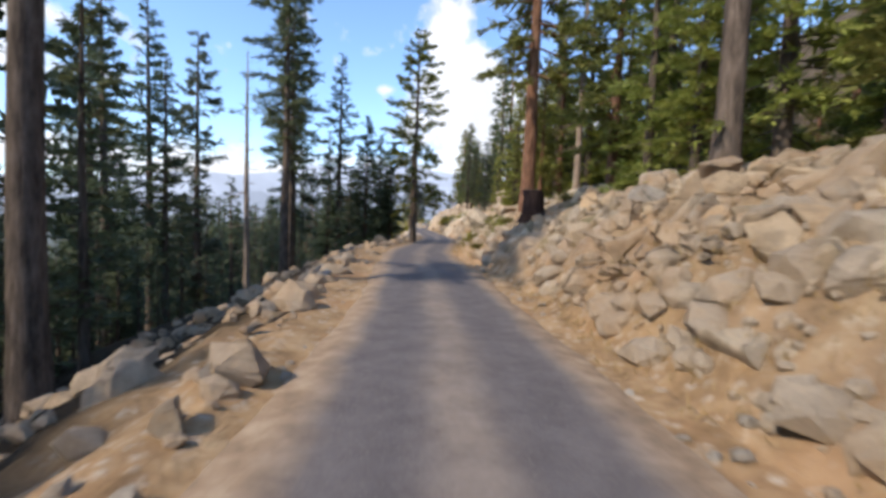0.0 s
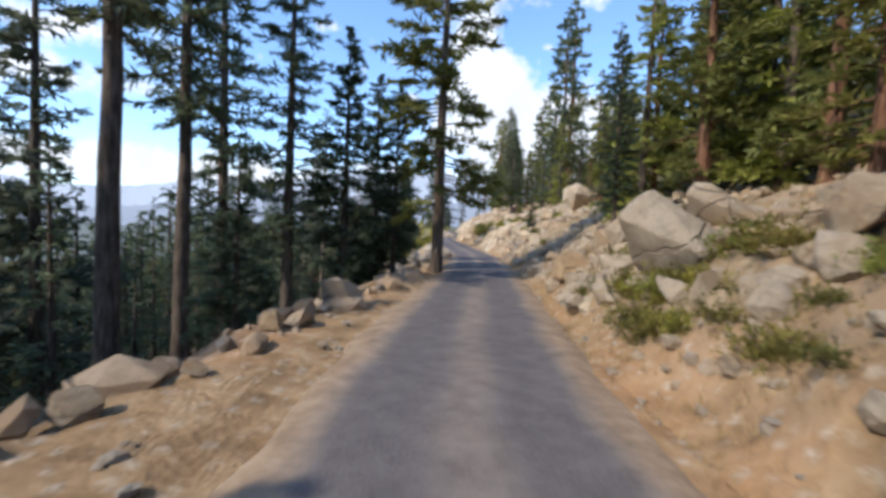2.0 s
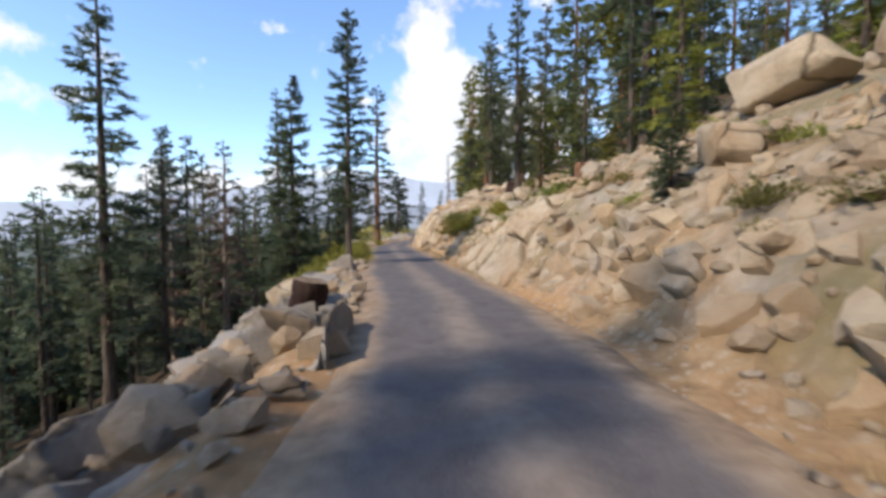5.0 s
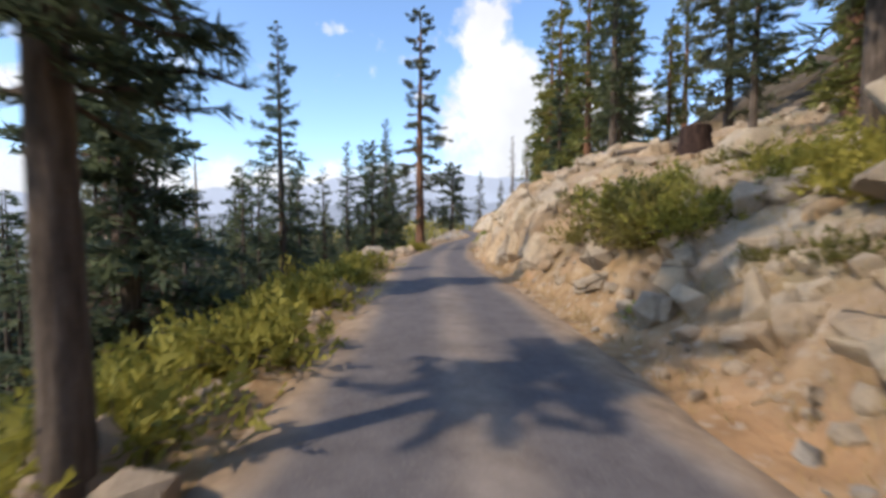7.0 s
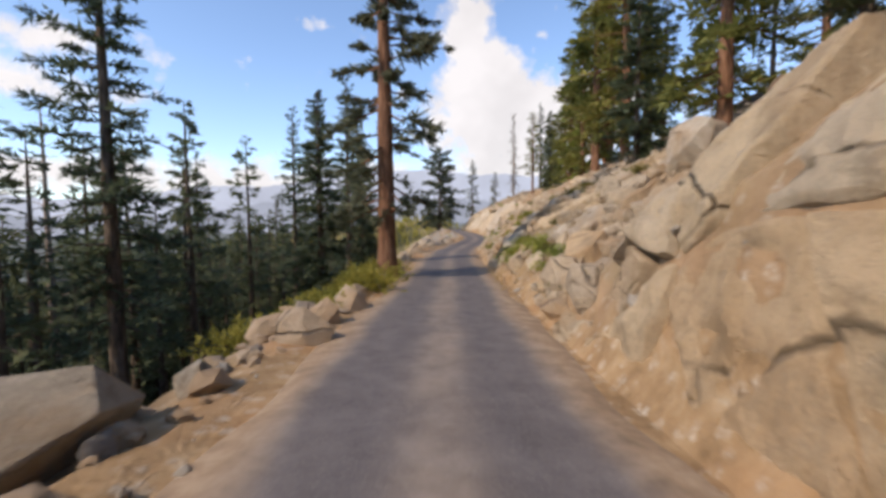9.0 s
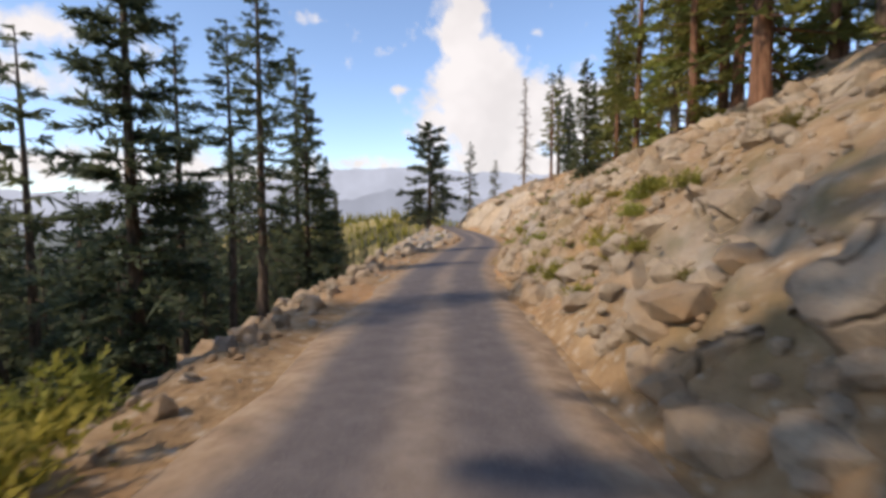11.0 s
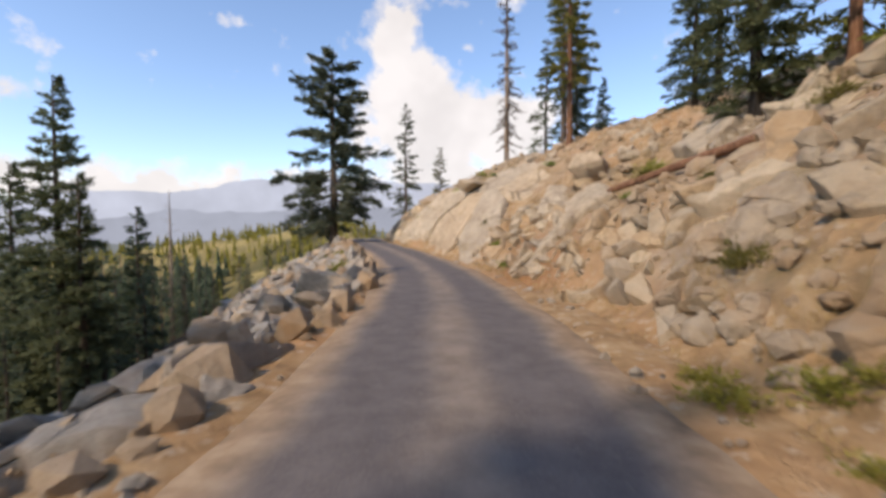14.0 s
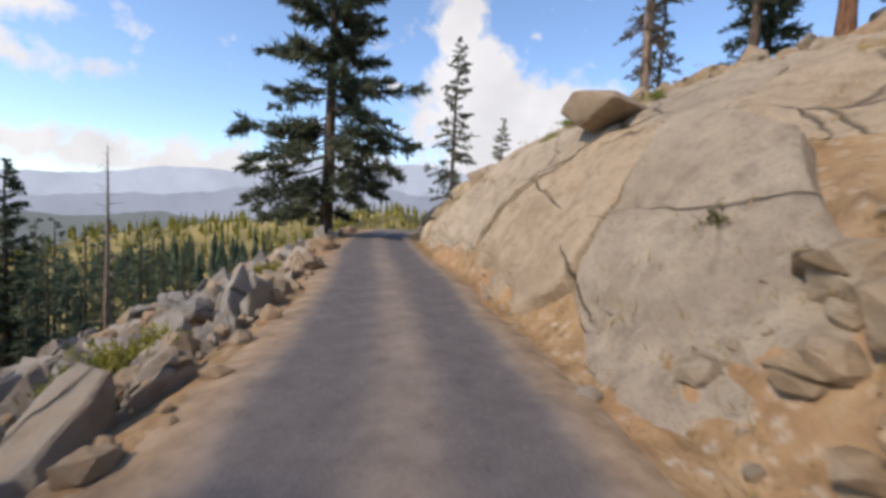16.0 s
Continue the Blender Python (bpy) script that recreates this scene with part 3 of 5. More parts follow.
def rock_mesh(seed, material, corners=13, fine=1, bevel=0.07):
    """An angular broken rock: the hull of a few points, its edges worn, its faces slightly rough."""
    g = rand(seed)
    p = g.normal(size=(corners, 3))
    p /= np.linalg.norm(p, axis=1)[:, None]
    box = np.abs(p).max(1)[:, None]
    p = p * (0.35 + 0.65 / box * 0.8) * g.uniform(0.85, 1.05, (corners, 1))
    bm = bmesh.new()
    for q in p:
        bm.verts.new(q)
    bmesh.ops.convex_hull(bm, input=bm.verts[:])
    bmesh.ops.delete(bm, geom=[v for v in bm.verts if not v.link_faces], context="VERTS")
    bmesh.ops.dissolve_limit(bm, angle_limit=radians(14), verts=bm.verts[:], edges=bm.edges[:])
    bmesh.ops.bevel(bm, geom=bm.edges[:], offset=bevel, segments=2, profile=0.6, affect="EDGES", clamp_overlap=True)
    bmesh.ops.triangulate(bm, faces=bm.faces[:])
    for _ in range(fine):
        bmesh.ops.subdivide_edges(bm, edges=[e for e in bm.edges if e.calc_length() > 0.16], cuts=1, use_grid_fill=True)
        bmesh.ops.triangulate(bm, faces=bm.faces[:])
    v = np.array([q.co[:] for q in bm.verts])
    n = np.array([q.normal[:] for q in bm.verts])
    bump = sum(vnoise(v[:, 0] * s + 9 + seed, v[:, 1] * s + v[:, 2] * s * 0.7, seed + s) * 0.13 / s for s in (3, 6, 13))
    v = v + n * bump[:, None]
    f = [[q.index for q in h.verts] for h in bm.faces]
    bm.free()
    me = mesh_of("rock", v, f, material, True)
    me.set_sharp_from_angle(angle=radians(32))
    return me


ROCKS = {m.name: [rock_mesh(100 + i, m, 12 + i % 4, 1) for i in range(8)] for m in (GRANITE, TAN_ROCK, GREY, PALE)}
SMALL = {m.name: [rock_mesh(200 + i, m, 11 + i % 3, 1, 0.05) for i in range(7)] for m in (GRANITE, TAN_ROCK, GREY, PALE)}
BIG = {m.name: [rock_mesh(300 + i, m, 13 + i, 2, 0.10) for i in range(6)] for m in (GRANITE, TAN_ROCK, GREY, PALE)}


def rock_at(x, y, size, g, material=GRANITE, squash=(1, 1, 0.75), sink=0.3, label="", spin=None, tip=18, z=None, pool=None, name="boulder"):
    pool = pool or (BIG if size > 1.05 else ROCKS if size > 0.5 else SMALL)
    me = pool[material.name][int(g.integers(len(pool[material.name])))]
    ob = new(name, me)
    s = Vector(squash) * size * 0.58
    zz = float(height(x, y)) + s.z * (1 - 2 * sink) if z is None else z
    rot = Euler((radians(g.uniform(-tip, tip)), radians(g.uniform(-tip, tip)), radians(g.uniform(0, 360)) if spin is None else radians(spin)))
    ob.matrix_world = Matrix.LocRotScale((x, y, zz), rot, s)
    warm = material is TAN_ROCK
    return tagged(ob, label or ("weathered tan granite boulder half sunk in dirt" if warm else "pale grey granite boulder with worn edges"), "boulder", "roadside boulders")


def cut(poly, n, d):
    """The part of a convex outline for which p . n <= d."""
    out = []
    for a, b in zip(poly, poly[1:] + poly[:1]):
        da, db = a[0] * n[0] + a[1] * n[1] - d, b[0] * n[0] + b[1] * n[1] - d
        if da <= 0:
            out.append(a)
        if (da < 0 < db) or (db < 0 < da):
            f = da / (da - db)
            out.append((a[0] + (b[0] - a[0]) * f, a[1] + (b[1] - a[1]) * f))
    return out


# stumps and logs that stay free of rocks
CLEAR = [(3.3, 15.4, 0.5), (4.7, 75.7, 0.8), (5.1, 61.8, 0.4), (3.5, 32.6, 0.9), (2.2, 130.2, 1.0)]


def slab(face, label, cell, aspect, relief, material, seed, slant=0.0, keep=1.0, gap=0.035, merge=0.25, tilt=0.25, smooth=0.06, name="rock_face", piece="rock_block", worn=1, facet=0.10):
    """A face of fitted rock blocks on the bank or the fall: the outlines share joints, each block has its own height and tilt."""
    y0, y1, side, r0, r1, lift = FACES[face]
    g = rand(seed)
    edge_rows = BANK if side > 0 else FALL

    def edge(y):
        return np.interp(y, [p[0] for p in edge_rows], [p[1] for p in edge_rows])

    ty, tr = np.arange(y0 - 5, y1 + 5, 0.25), np.arange(r0 - 2.5, r1 + 2.5, 0.1)
    my, mr = np.meshgrid(ty, tr, indexing="ij")
    lot = base_height(LINE(my) + side * (edge(my) + mr), my)[0]

    def base(y, r):
        fy, fr = np.clip((y - ty[0]) / 0.25, 0, len(ty) - 1.001), np.clip((r - tr[0]) / 0.1, 0, len(tr) - 1.001)
        iy, ir = np.asarray(fy).astype(int), np.asarray(fr).astype(int)
        fy, fr = fy - iy, fr - ir
        return (lot[iy, ir] * (1 - fy) + lot[iy + 1, ir] * fy) * (1 - fr) + (lot[iy, ir + 1] * (1 - fy) + lot[iy + 1, ir + 1] * fy) * fr

    ym = np.linspace(y0, y1, 9)
    fine = np.linspace(r0, r1, 160)
    prof = np.mean([base(np.full(160, y), fine) for y in ym], 0)
    way = np.concatenate([[0], np.cumsum(np.hypot(np.diff(fine), np.diff(prof)))])
    span = way[-1]
    # sites of the blocks, in metres along the slope and along the road
    na, ny = int(span / cell) + 3, int((y1 - y0) / (cell * aspect)) + 3
    sites = []
    for i in range(-1, na):
        for j in range(-1, ny):
            if g.uniform() < merge:
                continue
            a, q = (i + g.uniform(0.05, 0.95)) * cell, (j + 0.5 * (i % 2) + g.uniform(0.05, 0.95)) * cell * aspect
            sites.append((a, q))
    sites = np.array(sites)
    middle = Vector((float(LINE((y0 + y1) / 2)) + side * (float(edge((y0 + y1) / 2)) + (r0 + r1) / 2), (y0 + y1) / 2, float(base((y0 + y1) / 2, (r0 + r1) / 2))))
    root = new(name)
    root.location = middle
    reach = cell * max(1.0, aspect) * 1.9
    for k, (a, q) in enumerate(sites):
        if not (-0.8 * cell < a < span + 0.3 * cell and -0.3 * cell < q < y1 - y0 + 0.3 * cell) or g.uniform() > keep:
            continue
        poly = [(a - reach, q - reach), (a + reach, q - reach), (a + reach, q + reach), (a - reach, q + reach)]
        near = sites[(np.abs(sites[:, 0] - a) < 3 * reach) & (np.abs(sites[:, 1] - q) < 3 * reach)]
        shrink = gap * g.uniform(0.3, 1.8)
        for b in near:
            # joints lean: distances are taken along slanted axes
            dx, dy = b[0] - a, (b[1] - q)
            ln = math.hypot(dx, dy)
            if ln < 1e-6:
                continue
            poly = cut(poly, (dx / ln, dy / ln), ((a + b[0]) / 2 * dx + (q + b[1]) / 2 * dy) / ln - shrink)
            if len(poly) < 3:
                break
        if len(poly) < 3:
            continue
        p = np.array(poly)
        seg = np.roll(p, -1, 0) - p
        ln = np.hypot(seg[:, 0], seg[:, 1])
        if ln.sum() < 0.5:
            continue
        step = max(0.15 if ln.sum() < 2.6 else 0.11, ln.sum() / 60)
        ring = np.concatenate([p[i] + np.outer((np.arange(max(1, int(ln[i] / step))) + 0.0) / max(1, int(ln[i] / step)), seg[i]) for i in range(len(p))])
        for _ in range(worn):
            ring = 0.5 * ring + 0.25 * (np.roll(ring, 1, 0) + np.roll(ring, -1, 0))
        c = ring.mean(0)
        size = math.sqrt(max(0.01, ln.sum()) ** 2 / 14)
        levels = ([(0.08 + 0.065 * q, 0) for q in range(14)] if size > 1.0 else [(0.4, 0), (0.75, 0)]) + [(0.96, -0.01), (1.0, -0.045), (1.005, -0.13), (1.0, -0.8)]
        pts = np.concatenate([[c]] + [c + (ring - c) * t for t, _ in levels])
        drop = np.concatenate([[0]] + [np.full(len(ring), d * min(1.0, 0.4 + size)) for _, d in levels])
        aa, qq = pts[:, 0], pts[:, 1]
        ends = float(np.clip(min(min(c[1], y1 - y0 - c[1]) / 1.2, min(0.6 + c[0] / 0.6, (span - c[0]) / 1.2)) + 0.5 * float(fbm(c[0], c[1], 2, seed + 5)), 0, 1))
        if ends < 0.08 and g.uniform() < 0.6:
            continue
        up = lift * (0.35 + 0.65 * ends) - 0.22 * (1 - ends) + relief * min(1.0, size) * g.uniform(-0.5, 0.5)
        ta, tq = g.normal(0, tilt, 2)
        push = up + np.clip(ta * (aa - c[0]) + tq * (qq - c[1]), -0.45, 0.45) + drop
        # the slanted, slightly wavering joints
        qs = y0 + qq + slant * (aa - span / 2) + 0.22 * fbm(aa / 1.4 + 7, qq / 1.4, 3, seed + 2)
        rr = np.interp(aa + 0.22 * fbm(aa / 1.4, qq / 1.4 + 5, 3, seed + 3), way, fine)
        rr = rr + (aa - np.clip(aa, 0, span)) * 0.6
        push = push + smooth * 2.2 * fbm(aa / 1.1, qq / 1.1, 4, seed + 4) + smooth * 0.8 * fbm(aa / 0.3 + k, qq / 0.3, 2, seed + 6)
        # large blocks are broken into low facets
        if size > 1.0:
            push = push + facet * (blocks(aa / 0.62, qq / 0.8, seed + 9, 1.1)[0] + 0.4 * blocks(aa / 0.27, qq / 0.3, seed + 10, 1.0)[0])
        rise = (base(qs, rr + 0.45) - base(qs, rr - 0.45)) / 0.9
        ln = np.sqrt(1 + rise**2)
        z = (base(qs, rr + 0.2) + base(qs, rr) + base(qs, rr - 0.2)) / 3
        verts = np.stack([LINE(qs) + side * (edge(qs) + rr) - side * rise / ln * push, qs, z + push / ln], -1) - np.array(middle)
        # nothing juts into the road: the foot is trimmed to a steep rough face
        out = side * (verts[:, 0] + middle.x - LINE(qs))
        trim = 1.98 + 0.25 * fbm(qs / 0.7, z / 0.7, 3, seed + 8)
        if out.mean() < 1.0:
            continue
        verts[:, 0] = LINE(qs) + side * np.maximum(out, trim + 0.12 * (out - trim)) - middle.x
        if any((qs[0] - cy) ** 2 + (verts[0, 0] + middle.x - cx) ** 2 < (cr + size * 0.5) ** 2 for cx, cy, cr in CLEAR):
            continue
        n = len(ring)
        i = np.arange(n)
        j = (i + 1) % n
        faces = [(0, int(s), int(t)) for s, t in zip(1 + i, 1 + j)]
        for m in range(len(levels) - 1):
            o = 1 + m * n
            faces += np.stack([o + i, o + n + i, o + n + j, o + j], -1).tolist()
        if side < 0:
            faces = [f[::-1] for f in faces]
        me = mesh_of(piece, verts, faces, material, True)
        me.set_sharp_from_angle(angle=radians(30))
        part(piece, me, root)
    tagged(root, label, "rock face" if name == "rock_face" else "rubble")


# ---- trees ----
def tube(points, radii, sides):
    points, radii = np.asarray(points, float), np.asarray(radii, float)
    a = np.linspace(0, 2 * np.pi, sides, endpoint=False)
    d = np.gradient(points, axis=0)
    d /= np.linalg.norm(d, axis=1)[:, None] + 1e-9
    ref = np.where(np.abs(d[:, 2:3]) > 0.9, [[1.0, 0, 0]], [[0, 0, 1.0]])
    s = np.cross(d, ref)
    s /= np.linalg.norm(s, axis=1)[:, None]
    t = np.cross(d, s)
    v = points[:, None] + radii[:, None, None] * (np.cos(a)[None, :, None] * s[:, None] + np.sin(a)[None, :, None] * t[:, None])
    n = len(points)
    i = np.arange(n * sides).reshape(n, sides)
    j = np.roll(i, -1, 1)
    return v.reshape(-1, 3), np.stack([i[:-1], j[:-1], j[1:], i[1:]], -1).reshape(-1, 4)


class Soup:
    def __init__(self):
        self.v, self.f, self.n = [], [], 0

    def add(self, v, f):
        self.v.append(v)
        self.f.append(np.asarray(f) + self.n)
        self.n += len(v)

    def mesh(self, name, material, smooth=False):
        quads = [f for f in self.f if len(f)]
        return mesh_of(name, np.concatenate(self.v), [q for f in quads for q in f.tolist()], material, smooth)


def sprays(base, way, length, width, g, blades=7):
    """Needle sprays: for each, slim blades set herringbone-wise along a twig."""
    n = len(base)
    way = way / (np.linalg.norm(way, axis=1)[:, None] + 1e-9)
    side = np.cross(way, g.normal(size=(n, 3)) * (0.5, 0.5, 0.2) + (0, 0, 1))
    side /= np.linalg.norm(side, axis=1)[:, None] + 1e-9
    up = np.cross(side, way)
    out = []
    for k in range(blades):
        s = (k + 0.5) / blades
        sgn = 1 if k % 2 else -1
        last = k == blades - 1
        d = way * (1.0 if last else 0.75) + side * (0 if last else sgn * 0.8) + up * g.normal(0, 0.3, (n, 1))
        p = base + way * (length * s * 0.8)[:, None]
        ln = (length * (0.62 - 0.25 * s) * g.uniform(0.7, 1.2, n))[:, None]
        w = np.cross(d, up) * width[:, None]
        out.append(np.stack([p - w, p + w, p + d * ln], 1))
    v = np.concatenate(out).reshape(-1, 3)
    return v, np.arange(len(v)).reshape(-1, 3)


def conifer(h, r, start, reach, seed, needles=FIR, bark=BARK, per_m=6.5, twigs=15, bare=0.07, droop=0.35, shape=0.8, ragged=0.35, fat=1.1, blades=5, limb=5, lean=0.0, leafy=1.0, label="", name="fir_tree"):
    """A tapered trunk with limbs and a crown of many needle sprays."""
    g = rand(seed)
    root = new(name)
    zs = np.linspace(0, 1, 12)
    wob = np.cumsum(g.normal(0, 0.012 * h / 12, (12, 2)), 0) + np.outer(zs, [lean * h, 0])
    pts = np.column_stack([wob, zs * h - 0.35])
    rad = r * (1 - zs) ** 0.8 * 0.97 + 0.018
    rad[0] *= 1.25
    v, f = tube(pts, rad, 9)
    me = mesh_of("trunk", v, f, bark, True)
    part("trunk", me, root)
    wood, crown = Soup(), Soup()
    n = int((h * (1 - start)) * per_m)
    for k in range(n):
        q = (k + g.uniform(0, 1)) / n                          # 0 at the crown's foot, 1 at the tip
        z = h * (start + (1 - start) * q**0.94)
        prof = (1 - q) ** shape * (0.55 + 0.45 * min(1, q * 6 + 0.3)) + 0.05
        L = reach * prof * g.uniform(1 - ragged, 1 + ragged * 0.55)
        az = g.uniform(0, 2 * np.pi)
        rise = 0.45 * q - droop * (1 - q) + g.normal(0, 0.10)
        s = np.linspace(0, 1, limb)
        c = np.array([np.interp(z, pts[:, 2], pts[:, 0]), np.interp(z, pts[:, 2], pts[:, 1]), z - 0.35])
        out = np.array([np.cos(az), np.sin(az), 0])
        spine = c + np.outer(s * L, out) + np.outer(L * (rise * s + 0.22 * droop * s**2 * g.uniform(-0.4, 1.0)), [0, 0, 1])
        spine[1:] += g.normal(0, 0.03 * L, (limb - 1, 3))
        wood.add(*tube(spine, 0.05 * r / 0.3 * (1 - s * 0.85) * (0.35 + 0.65 * (1 - q)) + 0.006, 3))
        m = int(twigs * (0.45 + 0.75 * L / reach) * leafy * g.uniform(0.6, 1.2)) + (1 if leafy > 0.3 else 0)
        if m <= 0:
            continue
        a = bare + (1 - bare) * g.uniform(0, 1, m) ** 0.8
        at = np.stack([np.interp(a, s, spine[:, i]) for i in range(3)], 1)
        sgn = g.choice([-1, 1], m)[:, None]
        sideways = np.cross(out, [0, 0, 1])[None] * sgn
        way = out[None] * g.uniform(0.25, 1.1, (m, 1)) + sideways * g.uniform(0.2, 1.0, (m, 1)) * (1.15 - a)[:, None] + np.array([0, 0, 1])[None] * g.normal(-0.10 * droop, 0.22, (m, 1))
        ln = (0.20 + 0.30 * L * (1.15 - a)) * g.uniform(0.6, 1.25, m) * fat
        crown.add(*sprays(at, way, np.minimum(ln, 0.95 * fat), np.clip(ln * 0.11, 0.022, 0.06) * fat, g, blades))
    woody = sum(len(q) for q in wood.f)
    for q, w in zip(crown.v, crown.f):
        wood.v.append(q)
        wood.f.append(w + wood.n)
    me = wood.mesh("crown", bark)
    me.materials.append(needles)
    me.polygons.foreach_set("material_index", [0] * woody + [1] * (len(me.polygons) - woody))
    part("crown", me, root)
    tagged(root, label, "tree", "conifers on the hillside")
    return root


def plant(kind, x, y, scale=1.0, spin=0.0, top=None, sink=0.0, label="", z=None):
    """A copy of a tree on the ground; top: the height above the sea of the road's start at which it ends."""
    zz = float(height(x, y)) - sink if z is None else z
    if top is not None:
        scale = (top - zz) / kind["tall"]
    ob = copy_thing(kind, pose(x, y, zz, 0, 0, spin) @ Matrix.Scale(scale, 4))
    if label:
        ob["label"] = label
    return ob


build_ground()
build_road()
build_distance()

# ---- rock faces of the cut bank ----
slab(0, "tan granite rock cut with deep joints beside the road", 1.5, 0.62, 0.26, TAN_ROCK, 401, 0.3, tilt=0.09, gap=0.045, merge=0.30)
slab(1, "blocky tan granite ledges above the verge", 0.72, 1.25, 0.42, TAN_ROCK, 402, 0.2, 0.66, tilt=0.16, gap=0.05, merge=0.30)
slab(2, "smooth domed tan granite slabs at the bank's foot", 1.6, 1.2, 0.22, TAN_ROCK, 403, 0.1, tilt=0.07, worn=2, gap=0.035)
slab(3, "big smooth pale granite slab with long cracks", 1.9, 2.0, 0.10, PALE, 404, 0.3, tilt=0.035, merge=0.3, gap=0.02, facet=0.03)
slab(4, "stepped tan granite ledges below the trees", 1.1, 1.7, 0.35, TAN_ROCK, 405, 0.3, tilt=0.14)
slab(5, "split grey granite blocks in the dirt bank", 0.62, 1.2, 0.4, GRANITE, 406, 0.2, 0.34, tilt=0.16, gap=0.05)
slab(6, "tall smooth pale granite slabs split by deep cracks", 2.0, 1.0, 0.25, PALE, 407, 0.35, tilt=0.06, gap=0.06, merge=0.25, facet=0.06)
slab(16, "jointed tan granite blocks fitted like masonry", 0.74, 0.95, 0.26, PALE, 408, 0.15, 0.96, tilt=0.12, gap=0.045, merge=0.2, worn=1, smooth=0.03, facet=0.05)

# ---- broken rubble of the bank and the fall ----
RUB = dict(name="rubble_slope", piece="rock", merge=0.3, smooth=0.07, worn=0)
slab(7, "broken tan rocks and ledges packed in the bank", 0.34, 1.35, 0.30, TAN_ROCK, 411, 0.3, 0.5, tilt=0.3, gap=0.05, **RUB)
slab(8, "tan rubble spilling down the bank", 0.34, 1.3, 0.32, TAN_ROCK, 412, 0.2, 0.5, tilt=0.3, gap=0.05, **RUB)
slab(9, "pale fractured ledges and rubble on the slope", 0.62, 1.6, 0.42, TAN_ROCK, 413, 0.3, 0.66, tilt=0.22, gap=0.05, **RUB)
slab(10, "broken tan stones and dirt at the bank's foot", 0.40, 1.25, 0.36, TAN_ROCK, 414, 0.3, 0.66, tilt=0.3, gap=0.05, **RUB)
slab(11, "tan broken rocks tumbling down the verge bank", 0.42, 1.2, 0.42, TAN_ROCK, 415, 0.2, 0.74, tilt=0.3, gap=0.05, **RUB)
slab(12, "pale angular talus below the road's edge", 0.55, 1.2, 0.5, GREY, 416, -0.2, 0.55, tilt=0.35, gap=0.05, **RUB)
slab(13, "grey talus among dead wood below the road's edge", 0.8, 1.1, 0.55, GREY, 417, -0.2, 0.55, tilt=0.4, gap=0.06, **RUB)
slab(14, "loose tan rocks above the rock cut", 0.7, 1.2, 0.45, TAN_ROCK, 418, 0.2, 0.7, tilt=0.28, gap=0.05, **RUB)
slab(15, "scattered tan rocks bedded in the verge bank", 0.42, 1.2, 0.4, TAN_ROCK, 419, 0.2, 0.26, tilt=0.3, gap=0.06, **RUB)


slab(17, "weathered tan rocks showing through the dirt bank", 0.42, 1.4, 0.34, TAN_ROCK, 420, 0.2, 0.22, tilt=0.28, gap=0.06, **RUB)


# ---- boulders ----
def by_road(y, u):
    return float(LINE(y)) + u, y


